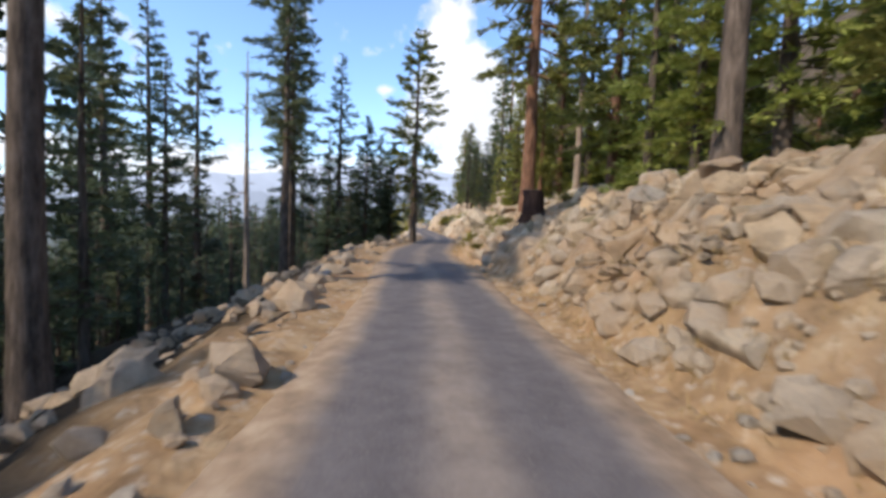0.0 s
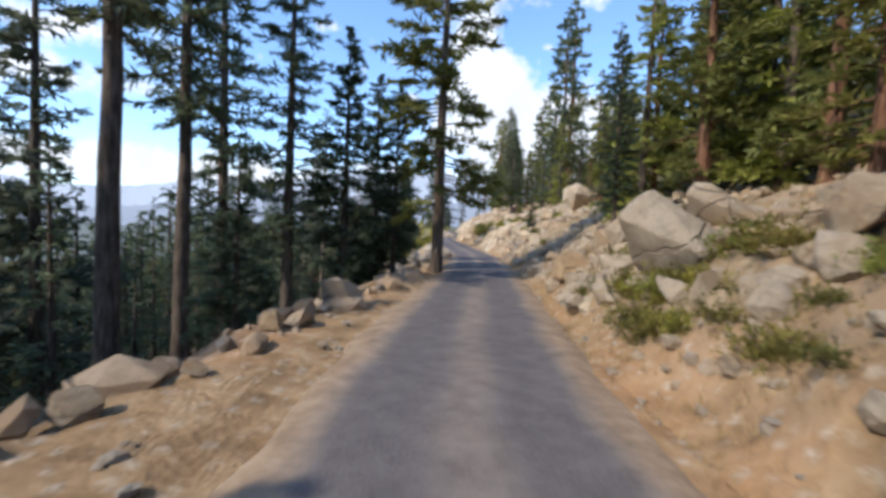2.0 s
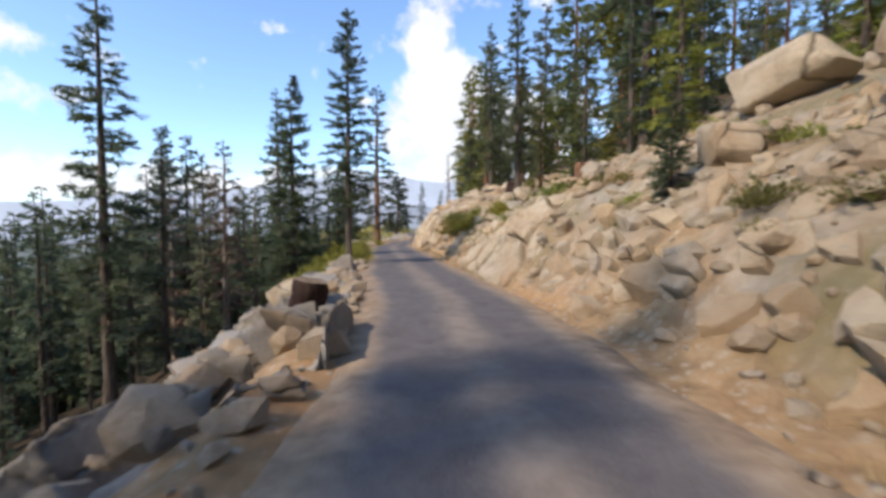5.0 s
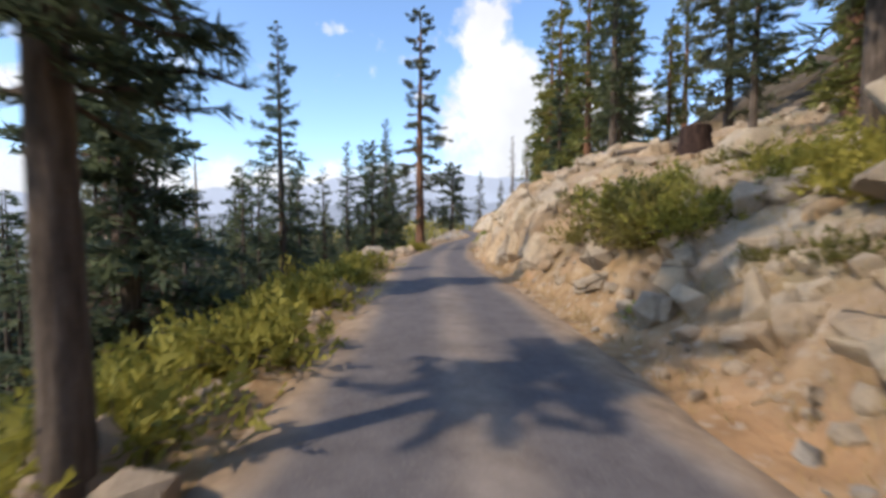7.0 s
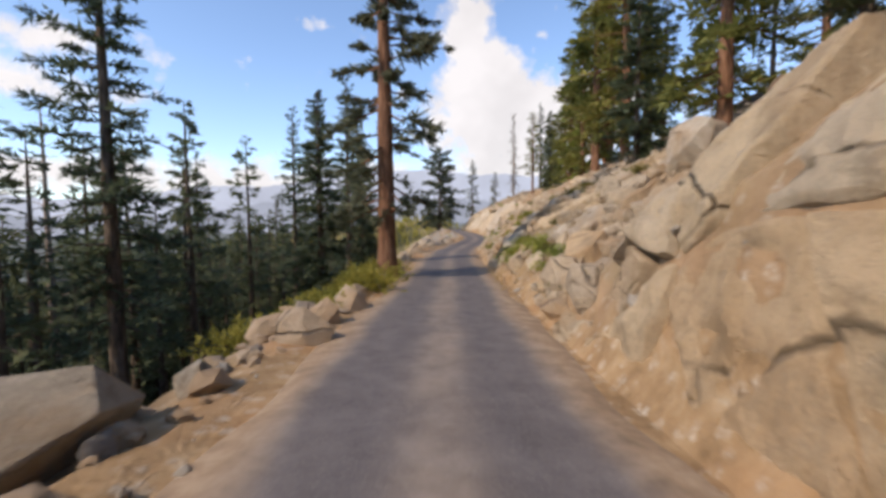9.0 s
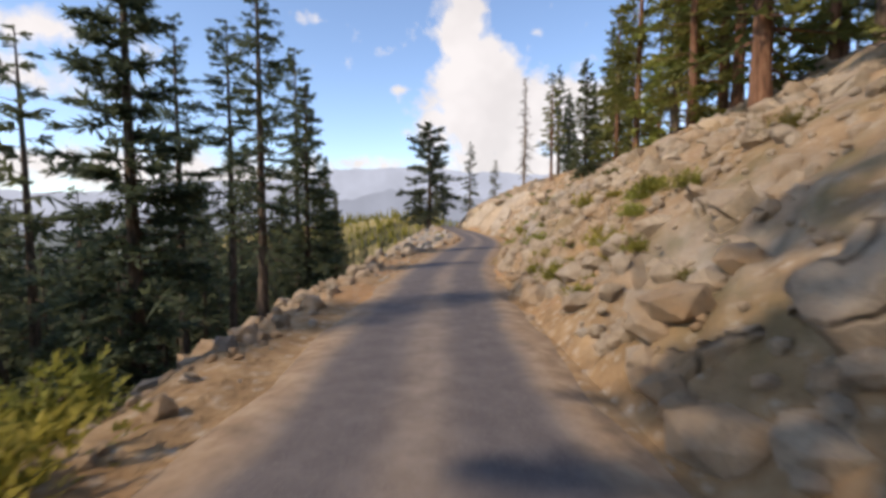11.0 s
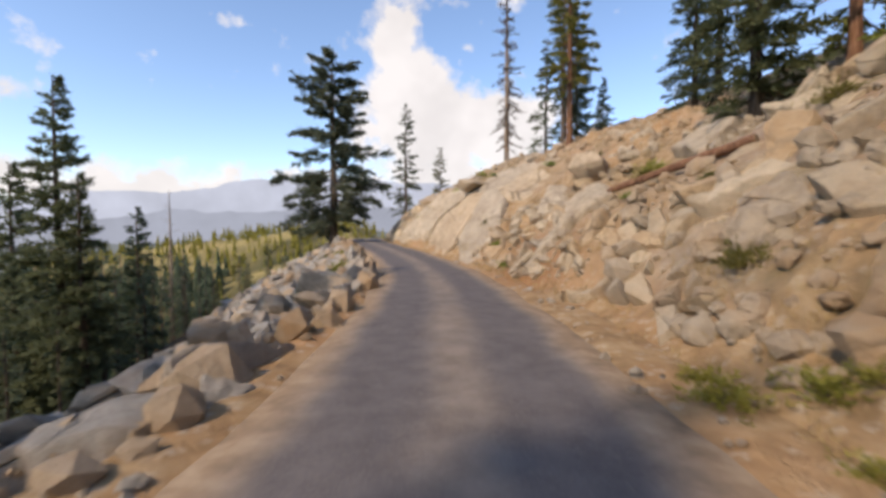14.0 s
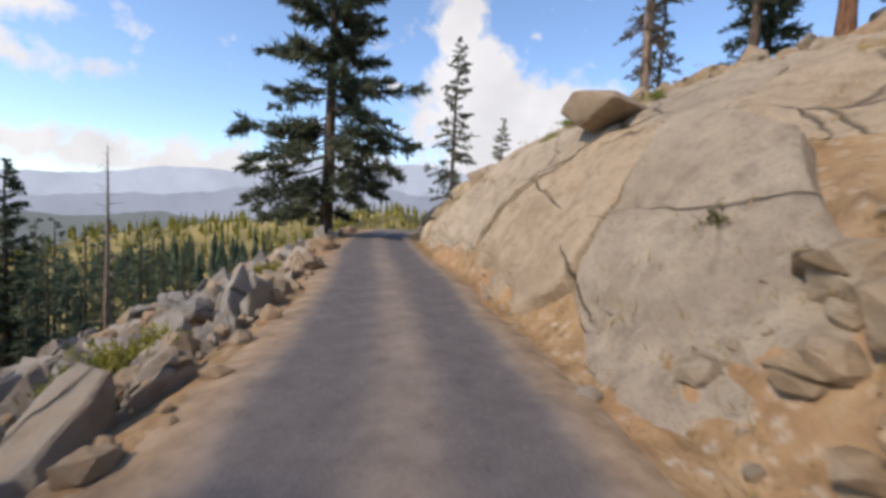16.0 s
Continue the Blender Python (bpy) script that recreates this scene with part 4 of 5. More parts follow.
G = rand(77)
for y, u, size, mat, sq, label in (
        (24.1, 3.15, 1.75, PALE, (0.8, 1.1, 0.95), "large rounded grey granite boulder at the verge"), (19.6, 5.4, 0.7, GRANITE, (1, 1, 0.8), ""), (22.0, 4.3, 1.1, GRANITE, (1, 1, 0.85), ""),
        (25.6, 4.6, 1.2, GRANITE, (1.2, 1, 0.8), ""), (28.6, 3.7, 1.25, TAN_ROCK, (1.2, 0.9, 0.8), ""), (26.9, 3.9, 1.2, TAN_ROCK, (1, 1, 0.9), ""), (26.4, 3.0, 0.95, TAN_ROCK, (1.2, 1, 0.7), ""), (29.3, 2.55, 1.1, TAN_ROCK, (1.1, 0.9, 0.95), "square tan granite block at the verge"), (29.5, 3.5, 1.0, TAN_ROCK, (1.0, 0.9, 0.9), ""), (30.3, 4.4, 1.4, PALE, (1.2, 0.9, 0.8), ""), (30.6, 2.9, 0.8, TAN_ROCK, (1, 1, 0.8), ""),
        (28.4, 2.6, 0.8, TAN_ROCK, (1.1, 0.9, 0.9), ""), (31.5, 4.6, 1.5, GRANITE, (1.2, 0.8, 0.7), ""), (34.0, 6.0, 1.3, GRANITE, (1, 1, 0.8), ""), (38.0, 7.5, 1.6, GRANITE, (1, 0.8, 0.9), ""),
        (6.5, 4.0, 0.7, GRANITE, (1, 1, 0.8), ""), (8.2, 5.4, 1.0, GRANITE, (1.3, 1, 0.7), ""), (4.5, 5.6, 0.9, GRANITE, (1.2, 1, 0.7), ""), (10.5, 5.6, 1.0, GRANITE, (1.3, 1, 0.7), ""), (5.2, 3.9, 0.7, TAN_ROCK, (1, 1, 0.8), ""), (7.2, 4.7, 0.8, TAN_ROCK, (1.2, 1, 0.8), ""), (9.4, 4.6, 0.7, GRANITE, (1.2, 1, 0.8), ""),
        (14.5, 5.5, 0.9, GRANITE, (1, 1, 0.9), ""),
        (49.5, 7.8, 2.6, GRANITE, (1.1, 1, 0.9), "huge grey granite boulder on the bank"), (53.5, 8.6, 2.4, TAN_ROCK, (1.2, 1, 0.8), ""), (52.0, 5.8, 1.5, TAN_ROCK, (1.3, 1, 0.7), ""), (61.5, 6.6, 1.3, TAN_ROCK, (1.4, 1, 0.6), ""),
        (64.9, 5.6, 1.0, GRANITE, (1.1, 1, 0.85), "bluish grey granite boulder on the bank"), (64.2, 4.3, 0.9, TAN_ROCK, (1, 1, 0.8), ""), (62.8, 3.6, 0.8, TAN_ROCK, (1.2, 1, 0.7), ""), (66.8, 6.6, 1.5, GRANITE, (1.1, 1, 0.9), ""),
        (66.0, 8.4, 1.7, TAN_ROCK, (1.5, 1, 0.6), ""), (70.0, 6.8, 1.4, TAN_ROCK, (1.2, 1, 0.7), ""), (84.0, 7.4, 1.4, GRANITE, (1.2, 1, 0.7), ""), (81.0, 7.0, 1.4, TAN_ROCK, (1.3, 1, 0.6), ""),
        (86.5, 5.8, 1.5, GRANITE, (1, 1, 0.9), ""), (88.5, 4.6, 1.0, PALE, (1, 1, 0.8), ""), (90.2, 4.9, 0.9, PALE, (1.1, 1, 0.8), ""), (87.0, 4.4, 0.9, PALE, (1.1, 1, 0.7), ""), (122.5, 5.0, 1.1, GRANITE, (1, 1, 0.8), ""), (128.0, 9.5, 1.4, TAN_ROCK, (1.4, 1, 0.6), ""),
        (136.3, 4.4, 0.5, TAN_ROCK, (1.3, 1, 0.7), ""), (136.8, 5.2, 0.6, TAN_ROCK, (1.3, 1, 0.6), ""), (135.6, 5.0, 0.5, PALE, (1.2, 1, 0.7), ""), (136.0, 6.2, 0.7, TAN_ROCK, (1.4, 1, 0.6), ""), (135.4, 3.3, 0.45, PALE, (1.2, 1, 0.8), ""), (134.6, 3.0, 0.5, TAN_ROCK, (1, 1, 0.9), ""),
        (25.9, -2.65, 0.95, PALE, (1.1, 0.8, 0.9), "pale upright granite block on the outer verge"), (53.6, -3.35, 1.25, TAN_ROCK, (1.3, 1.1, 0.75), "rounded tan boulder on the outer verge"), (49.4, -2.75, 0.95, GRANITE, (1.2, 1, 0.7), ""), (58.8, -4.2, 0.9, GRANITE, (0.8, 1, 1.1), ""), (66.5, -6.6, 1.5, GRANITE, (1.0, 0.7, 1.0), "slanted grey boulder below the verge"),
        (60.6, -2.9, 0.6, TAN_ROCK, (1, 1, 0.9), ""), (78.8, -2.95, 1.3, GRANITE, (1.5, 0.9, 0.7), "long pale granite block on the outer verge"), (77.2, -2.7, 0.8, GRANITE, (0.7, 0.8, 1.1), ""), (80.2, -2.5, 0.6, GRANITE, (1, 1, 0.8), ""),
        (111.0, -3.5, 0.8, PALE, (1, 1, 0.9), ""), (113.0, -3.6, 0.9, PALE, (0.7, 0.9, 1.15), ""), (116.0, -3.7, 0.9, PALE, (1, 1, 0.9), ""), (118.4, -3.5, 1.0, PALE, (0.8, 1, 1.0), ""), (119.5, -3.9, 0.8, PALE, (1, 1, 1), ""),
        (126.5, -3.6, 1.0, GRANITE, (1, 1, 0.8), ""), (128.8, -4.8, 1.1, GRANITE, (1.1, 1, 0.8), ""), (133.6, -3.3, 1.5, PALE, (1.4, 0.9, 0.7), "long pale granite block leaning on the talus"), (132.5, -4.6, 1.2, GRANITE, (1, 1, 0.8), ""), (129.5, -3.0, 0.9, GRANITE, (1.1, 1, 0.8), "")):
    rock_at(*by_road(y, u), size, G, mat, sq, label=label)
rock_at(0.35, 112.3, 2.3, G, GREY, (1.0, 1.1, 0.85), label="huge split grey granite block jutting from the bank", spin=200, tip=8, z=0.95)
rock_at(-1.6, 111.6, 1.1, G, GREY, (1.1, 1.0, 0.8), label="grey granite block below a huge boulder", spin=30, tip=8, z=0.1)
# a pale rock mass beside the gully
for x, y, z, size, sq in ((0.95, 135.3, 0.45, 2.5, (0.9, 1.0, 1.1)), (0.35, 133.0, 0.0, 1.15, (0.75, 1.0, 1.1)), (2.6, 136.4, 2.3, 1.9, (1.0, 1.0, 0.7))):
    rock_at(x, y, size, G, PALE, sq, label="pale smooth granite rock bulging from the bank", spin=40, tip=8, z=z)
# a stack of split blocks in the bank
for y, u, up, size, mat, sq in ((109.7, 2.45, 0.28, 0.85, PALE, (1.1, 1, 0.62)), (109.9, 2.7, 0.72, 0.95, TAN_ROCK, (1.15, 1, 0.55)), (110.1, 3.0, 1.12, 1.0, GRANITE, (1.2, 1, 0.42)), (110.3, 3.45, 1.52, 1.35, GREY, (1.25, 0.9, 0.46)),
                                (110.9, 3.0, 0.6, 0.9, GRANITE, (1.0, 1, 0.7)), (111.4, 3.6, 1.3, 1.1, GREY, (1.1, 1, 0.6))):
    rock_at(*by_road(y, u), size, G, mat, sq, label="flat split granite block stacked in the dirt bank", spin=12, tip=7, z=float(ROADZ(y)) + up)
for y, u, up, size in ((84.4, 2.35, 0.5, 1.2), (82.9, 2.35, 0.5, 1.15)):
    rock_at(*by_road(y, u), size, G, PALE, (0.85, 1.1, 0.95), label="pale upright granite block at the bank's foot", tip=8, z=float(ROADZ(y)) + up)
# a boulder perched on the smooth slab
rock_at(-0.75, 142.6, 2.0, G, PALE, (1.3, 0.95, 0.40), label="flat-bottomed granite boulder perched on the slab", spin=205, tip=3, z=2.22)

for k in range(190):                                           # a ragged kerb of stones along the brink
    y = 2 + k * 0.83 + G.uniform(-0.4, 0.4)
    if 61 < y < 74 or 86 < y < 97 or (y > 117 and k % 4):
        continue
    brink = float(np.interp(y, [b[0] for b in FALL], [b[1] for b in FALL]))
    rock_at(*by_road(y, -brink - G.uniform(-0.1, 0.45)), G.uniform(0.2, 0.42) * (0.95 if y > 124 else 1.4 if y > 105 else 1.0), G, (PALE if y > 100 else GREY) if G.uniform() < 0.6 else TAN_ROCK, (G.uniform(0.8, 1.3), 1, G.uniform(0.6, 1.0)), 0.25)
for k in range(90):                                            # talus below the brink
    y, u = (G.uniform(116, 152), -2.9 - 6.5 * G.uniform() ** 1.2) if k < 70 else (G.uniform(44, 62), -G.uniform(3.2, 7.5))
    rock_at(*by_road(y, u), G.uniform(0.35, 0.85) ** 1.15, G, GREY, (G.uniform(0.9, 1.4), 1, G.uniform(0.55, 0.9)), 0.2, tip=35)

for k in range(14):                                            # rubble between the ledges
    y = G.uniform(134.6, 137.4)
    foot = float(np.interp(y, [b[0] for b in BANK], [b[1] for b in BANK]))
    rock_at(*by_road(y, foot + 0.3 + 5 * G.uniform()), G.uniform(0.25, 0.6), G, TAN_ROCK, (G.uniform(0.9, 1.4), 1, G.uniform(0.6, 0.9)), 0.25, tip=30)


def loose_stones(name, label, count, seed, spots, sizes, material):
    g = rand(seed)
    soup = Soup()
    forms = []
    for i in range(8):
        v, f = ICO[1]
        n = g.normal(size=(9, 3))
        n /= np.linalg.norm(n, axis=1)[:, None]
        r = np.min(np.where(v @ n.T > 0.1, 0.75 / np.maximum(v @ n.T, 0.1), 1.1), axis=1)
        forms.append(v * r[:, None])
    xs, ys = spots(g, count)
    zs = height(xs, ys)
    for x, y, z in zip(xs, ys, zs):
        s = sizes[0] * (sizes[1] / sizes[0]) ** (g.uniform() ** 2.2)
        m = np.array(Euler(g.uniform(-0.6, 0.6, 3) * (1, 1, 5)).to_matrix()) * (s * g.uniform(0.7, 1.2, 3) * (1, 1, 0.75))
        soup.add(forms[int(g.integers(8))] @ m.T + (x, y, z + 0.12 * s), ICO[1][1])
    tagged(new(name, soup.mesh(name, material)), label, "stones", kind="stuff")


def bank_spots(g, n):
    y, r = g.uniform(0, 170, n), g.uniform(0.1, 1, n) ** 1.9 * 12
    keep = vnoise(y / 4, r / 3, 61) + g.uniform(-0.4, 0.4, n) > -0.15
    y, r = y[keep], r[keep]
    inside, _, bed = on_face(y, r, np.full(len(y), -9.0))
    keep = (inside < 0.25) | (bed > 0)
    y, r = y[keep], r[keep]
    return LINE(y) + np.interp(y, [b[0] for b in BANK], [b[1] for b in BANK]) + r, y


def fall_spots(g, n):
    y, l = g.uniform(0, 165, n), g.uniform(0, 1, n) ** 1.5 * 8
    return LINE(y) - np.interp(y, [b[0] for b in FALL], [b[1] for b in FALL]) - l + 0.2, y


def verge_spots(g, n):
    y, s = g.uniform(0, 165, n), g.choice([-1, 1], n)
    return LINE(y) + s * g.uniform(1.7, 2.5, n), y


loose_stones("bank_stones", "angular tan and grey stones littering the dirt bank", 15000, 501, bank_spots, (0.06, 0.42), TAN_ROCK)
loose_stones("talus_stones", "pale broken granite stones spilling down the slope", 3000, 502, fall_spots, (0.08, 0.50), GRANITE)
loose_stones("verge_gravel", "small pale stones along the road's edge", 900, 503, verge_spots, (0.03, 0.13), GRANITE)

# ---- trees: one of each kind, then copies ----
KINDS = dict(
    dense=dict(h=16, r=0.24, start=0.06, reach=2.5, seed=1, per_m=10, twigs=26, blades=4, fat=1.25, shape=0.75, label="dense dark green fir on the hillside"),
    tall=dict(h=20, r=0.27, start=0.22, reach=2.3, seed=2, per_m=8, twigs=20, blades=4, shape=0.7, ragged=0.5, label="tall narrow fir with ragged drooping branches"),
    bare=dict(h=21, r=0.27, start=0.42, reach=2.5, seed=3, per_m=7, twigs=18, shape=0.55, ragged=0.6, droop=0.45, label="tall fir with a long bare trunk"),
    young=dict(h=9, r=0.15, start=0.03, reach=2.0, seed=4, per_m=12, twigs=22, shape=0.85, label="young bushy fir with branches to the ground"),
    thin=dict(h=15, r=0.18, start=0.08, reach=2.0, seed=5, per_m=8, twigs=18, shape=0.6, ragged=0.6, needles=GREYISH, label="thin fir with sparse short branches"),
    pine=dict(h=16.5, r=0.24, start=0.20, reach=2.6, seed=6, per_m=9, twigs=27, shape=0.5, ragged=0.5, bare=0.25, needles=PINE, name="pine_tree", label="tall pine with layered open branches beside the road"),
    red=dict(h=20, r=0.30, start=0.30, reach=2.3, seed=7, per_m=8, twigs=25, shape=0.45, ragged=0.6, bare=0.3, droop=0.55, needles=PINE, bark=RED_BARK, name="pine_tree", label="tall red-barked pine with tufted branches"),
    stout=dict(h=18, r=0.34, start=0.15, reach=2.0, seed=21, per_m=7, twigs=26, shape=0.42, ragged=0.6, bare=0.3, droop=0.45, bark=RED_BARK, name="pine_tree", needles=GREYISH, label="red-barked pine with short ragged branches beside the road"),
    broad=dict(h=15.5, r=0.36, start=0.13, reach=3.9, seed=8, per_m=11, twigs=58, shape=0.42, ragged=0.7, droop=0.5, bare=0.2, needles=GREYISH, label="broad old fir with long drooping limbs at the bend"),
    layered=dict(h=12.5, r=0.15, start=0.24, reach=1.45, seed=9, per_m=15, twigs=34, blades=6, fat=0.72, shape=0.55, ragged=0.2, droop=0.16, label="fir with evenly layered branches beside the road"),
    brown=dict(h=13, r=0.22, start=0.15, reach=1.7, seed=10, per_m=7, twigs=14, shape=0.6, ragged=0.5, droop=0.5, needles=BROWN, bark=DEAD_BARK, name="dead_tree", label="dead fir with brown needles still hanging"),
    snag=dict(h=14, r=0.18, start=0.2, reach=1.2, seed=11, per_m=4, twigs=1, shape=0.6, ragged=0.6, droop=0.3, leafy=0.0, bark=DEAD_BARK, name="dead_tree", label="bare dead snag with short broken limbs"),
    far_a=dict(limb=3, h=15, r=0.22, start=0.08, reach=2.2, seed=12, per_m=4.5, twigs=7, blades=4, shape=0.75, fat=1.8, label="dark fir in the forest on the slope"),
    # sunny and leafy firs: the sunlit look is painted into their needles
    sunny=dict(limb=3, h=16, r=0.24, start=0.10, reach=2.3, seed=14, per_m=6, twigs=13, blades=4, shape=0.7, fat=1.5, ragged=0.4, needles=PINE, bark=RED_BARK, label="green fir on the upper slope, needles coloured as if sunlit"),
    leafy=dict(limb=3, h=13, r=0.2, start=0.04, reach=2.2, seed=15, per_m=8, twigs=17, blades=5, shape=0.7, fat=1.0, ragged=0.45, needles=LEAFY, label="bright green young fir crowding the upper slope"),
    grey=dict(h=18, r=0.24, start=0.12, reach=1.5, seed=16, per_m=8, twigs=20, blades=4, shape=0.5, ragged=0.6, droop=0.7, fat=0.8, needles=GREY_TWIGS, bark=DEAD_BARK, name="dead_tree", label="grey dead fir with bare drooping twigs"),
    far_c=dict(limb=3, h=14, r=0.2, start=0.1, reach=2.0, seed=17, per_m=4, twigs=4, blades=4, shape=0.7, fat=2.0, ragged=0.45, label="dark fir low on the slope"),
    far_d=dict(limb=3, h=16, r=0.2, start=0.12, reach=1.8, seed=18, per_m=3.6, twigs=4, blades=4, shape=0.6, fat=2.0, ragged=0.5, label="dark fir low on the slope"),
    far_b=dict(limb=3, h=17, r=0.22, start=0.2, reach=1.9, seed=13, per_m=4.0, twigs=7, blades=4, shape=0.6, fat=1.8, ragged=0.5, label="narrow dark fir in the forest on the slope"),
)
KIND = {}
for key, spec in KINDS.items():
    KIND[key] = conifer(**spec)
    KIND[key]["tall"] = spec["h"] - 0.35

T = rand(99)
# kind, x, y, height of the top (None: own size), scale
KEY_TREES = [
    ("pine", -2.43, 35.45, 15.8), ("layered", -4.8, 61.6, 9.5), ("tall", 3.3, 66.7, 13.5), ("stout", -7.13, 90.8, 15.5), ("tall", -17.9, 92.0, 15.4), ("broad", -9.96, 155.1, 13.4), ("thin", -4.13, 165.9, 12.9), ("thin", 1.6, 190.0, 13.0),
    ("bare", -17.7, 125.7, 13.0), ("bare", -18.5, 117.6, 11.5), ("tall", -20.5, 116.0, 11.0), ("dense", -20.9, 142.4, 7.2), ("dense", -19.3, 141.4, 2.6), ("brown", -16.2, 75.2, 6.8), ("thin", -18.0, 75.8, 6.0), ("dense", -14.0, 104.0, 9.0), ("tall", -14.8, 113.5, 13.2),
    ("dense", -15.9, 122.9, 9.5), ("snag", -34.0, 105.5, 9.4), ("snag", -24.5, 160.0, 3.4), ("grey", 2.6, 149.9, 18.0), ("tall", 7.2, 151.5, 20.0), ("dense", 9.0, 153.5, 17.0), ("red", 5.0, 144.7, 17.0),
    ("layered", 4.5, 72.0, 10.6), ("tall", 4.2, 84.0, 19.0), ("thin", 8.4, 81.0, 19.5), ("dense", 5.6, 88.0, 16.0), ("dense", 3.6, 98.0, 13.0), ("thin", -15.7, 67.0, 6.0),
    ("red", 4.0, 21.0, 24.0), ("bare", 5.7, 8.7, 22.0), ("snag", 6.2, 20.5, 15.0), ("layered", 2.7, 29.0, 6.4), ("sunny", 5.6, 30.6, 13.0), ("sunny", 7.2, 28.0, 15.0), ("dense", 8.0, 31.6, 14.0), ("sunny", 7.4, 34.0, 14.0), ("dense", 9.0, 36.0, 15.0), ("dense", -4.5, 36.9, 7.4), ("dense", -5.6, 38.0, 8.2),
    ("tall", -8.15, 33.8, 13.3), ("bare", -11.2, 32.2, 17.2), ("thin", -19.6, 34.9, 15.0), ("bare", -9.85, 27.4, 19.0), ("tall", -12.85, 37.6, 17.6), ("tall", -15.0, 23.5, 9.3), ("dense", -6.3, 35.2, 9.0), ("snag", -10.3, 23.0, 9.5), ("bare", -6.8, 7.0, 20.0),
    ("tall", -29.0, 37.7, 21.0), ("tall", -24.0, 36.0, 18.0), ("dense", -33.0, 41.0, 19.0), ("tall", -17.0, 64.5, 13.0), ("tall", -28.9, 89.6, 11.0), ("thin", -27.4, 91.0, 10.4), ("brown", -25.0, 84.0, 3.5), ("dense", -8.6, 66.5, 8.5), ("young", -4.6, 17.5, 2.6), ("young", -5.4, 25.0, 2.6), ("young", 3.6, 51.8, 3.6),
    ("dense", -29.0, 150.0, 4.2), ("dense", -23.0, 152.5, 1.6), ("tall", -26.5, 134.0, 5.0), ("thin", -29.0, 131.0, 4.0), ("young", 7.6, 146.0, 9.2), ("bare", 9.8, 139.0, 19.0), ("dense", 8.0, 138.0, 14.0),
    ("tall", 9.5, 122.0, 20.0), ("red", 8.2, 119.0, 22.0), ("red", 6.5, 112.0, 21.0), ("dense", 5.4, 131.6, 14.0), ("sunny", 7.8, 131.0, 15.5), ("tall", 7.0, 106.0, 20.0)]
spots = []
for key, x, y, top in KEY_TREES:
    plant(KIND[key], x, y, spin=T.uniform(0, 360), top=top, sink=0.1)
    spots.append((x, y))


def free(x, y, gap):
    return all((x - a) ** 2 + (y - b) ** 2 > gap * gap for a, b in spots)


def forest(count, seed, pick, gap, kinds):
    g = rand(seed)
    made = 0
    for _ in range(count * 6):
        x, y, low, tall = pick(g)
        if made >= count:
            break
        if not free(x, y, gap):
            continue
        z = float(height(x, y))
        top = max(z + 4.5, g.uniform(low, tall))
        if top - z > 27:
            top = z + 27 * g.uniform(0.8, 1)
        plant(KIND[kinds[int(g.integers(len(kinds)))]], x, y, spin=g.uniform(0, 360), top=top, sink=0.15)
        spots.append((x, y))
        made += 1


def left_near(g):
    y, u = g.uniform(-6, 56), -10 - 30 * g.uniform() ** 1.2
    return float(LINE(y)) + u, y, -2.0, 2.6 if g.uniform() < 0.9 else 6


# out of view; tops are set so the shadows end about the road
def left_behind(g):
    y, u = g.uniform(-42, 4), -7 - 24 * g.uniform()
    return float(LINE(y)) + u, y, -0.75 * u, -0.92 * u


def right_near(g):
    y, u = g.uniform(-8, 122), 9.5 + 22 * g.uniform() ** 1.4
    if y < 36:
        u += 5
    if 34 < y < 60:
        u += 9
    return float(LINE(y)) + u, y, 14, 26


def right_far(g):
    y, u = g.uniform(110, 215), 14 + 30 * g.uniform()
    if y > 128 and 0.42 < (float(LINE(y)) + u + 4.8) / (y - 119.6) < 0.72:
        u += 40
    return float(LINE(y)) + u, y, 18, 27


# heights follow the distance, to shade the left slope and verge
def left_shade(g):
    y, u = g.uniform(-16, 19), -8.5 - 28 * g.uniform()
    return float(LINE(y)) + u, y, min(18, -0.7 * u), min(22, -0.9 * u)


def left_middle(g):
    y, u = g.uniform(84, 130), -14 - 28 * g.uniform()
    return float(LINE(y)) + u, y, 1.5, 7.5 if y < 108 else 1.5


def left_early(g):
    y, u = g.uniform(60, 86), -12 - 24 * g.uniform()
    return float(LINE(y)) + u, y, -1, 4.0


forest(56, 707, left_middle, 2.6, ["far_a", "far_b"])
forest(16, 708, left_early, 2.6, ["far_a", "far_b"])
forest(44, 703, right_near, 2.4, ["sunny", "sunny", "far_b", "sunny", "sunny"])
def thicket(g):
    y, u = g.uniform(-4, 40), 6.2 + 13 * g.uniform() ** 1.2
    return float(LINE(y)) + u, y, 9, 16


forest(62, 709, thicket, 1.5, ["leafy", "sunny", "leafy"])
def upper_bank(g):
    y, u = g.uniform(38, 70), 8.2 + 15 * g.uniform() ** 1.2
    return float(LINE(y)) + u, y, *((9, 14) if y > 52 else (7, 11))


def ridge(g):
    y, u = g.uniform(110, 128), 9.5 + 5 * g.uniform()
    return float(LINE(y)) + u, y, 15, 21


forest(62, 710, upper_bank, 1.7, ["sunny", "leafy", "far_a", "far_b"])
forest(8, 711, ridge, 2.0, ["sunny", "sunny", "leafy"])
forest(14, 704, right_far, 3.0, ["sunny", "far_a"])


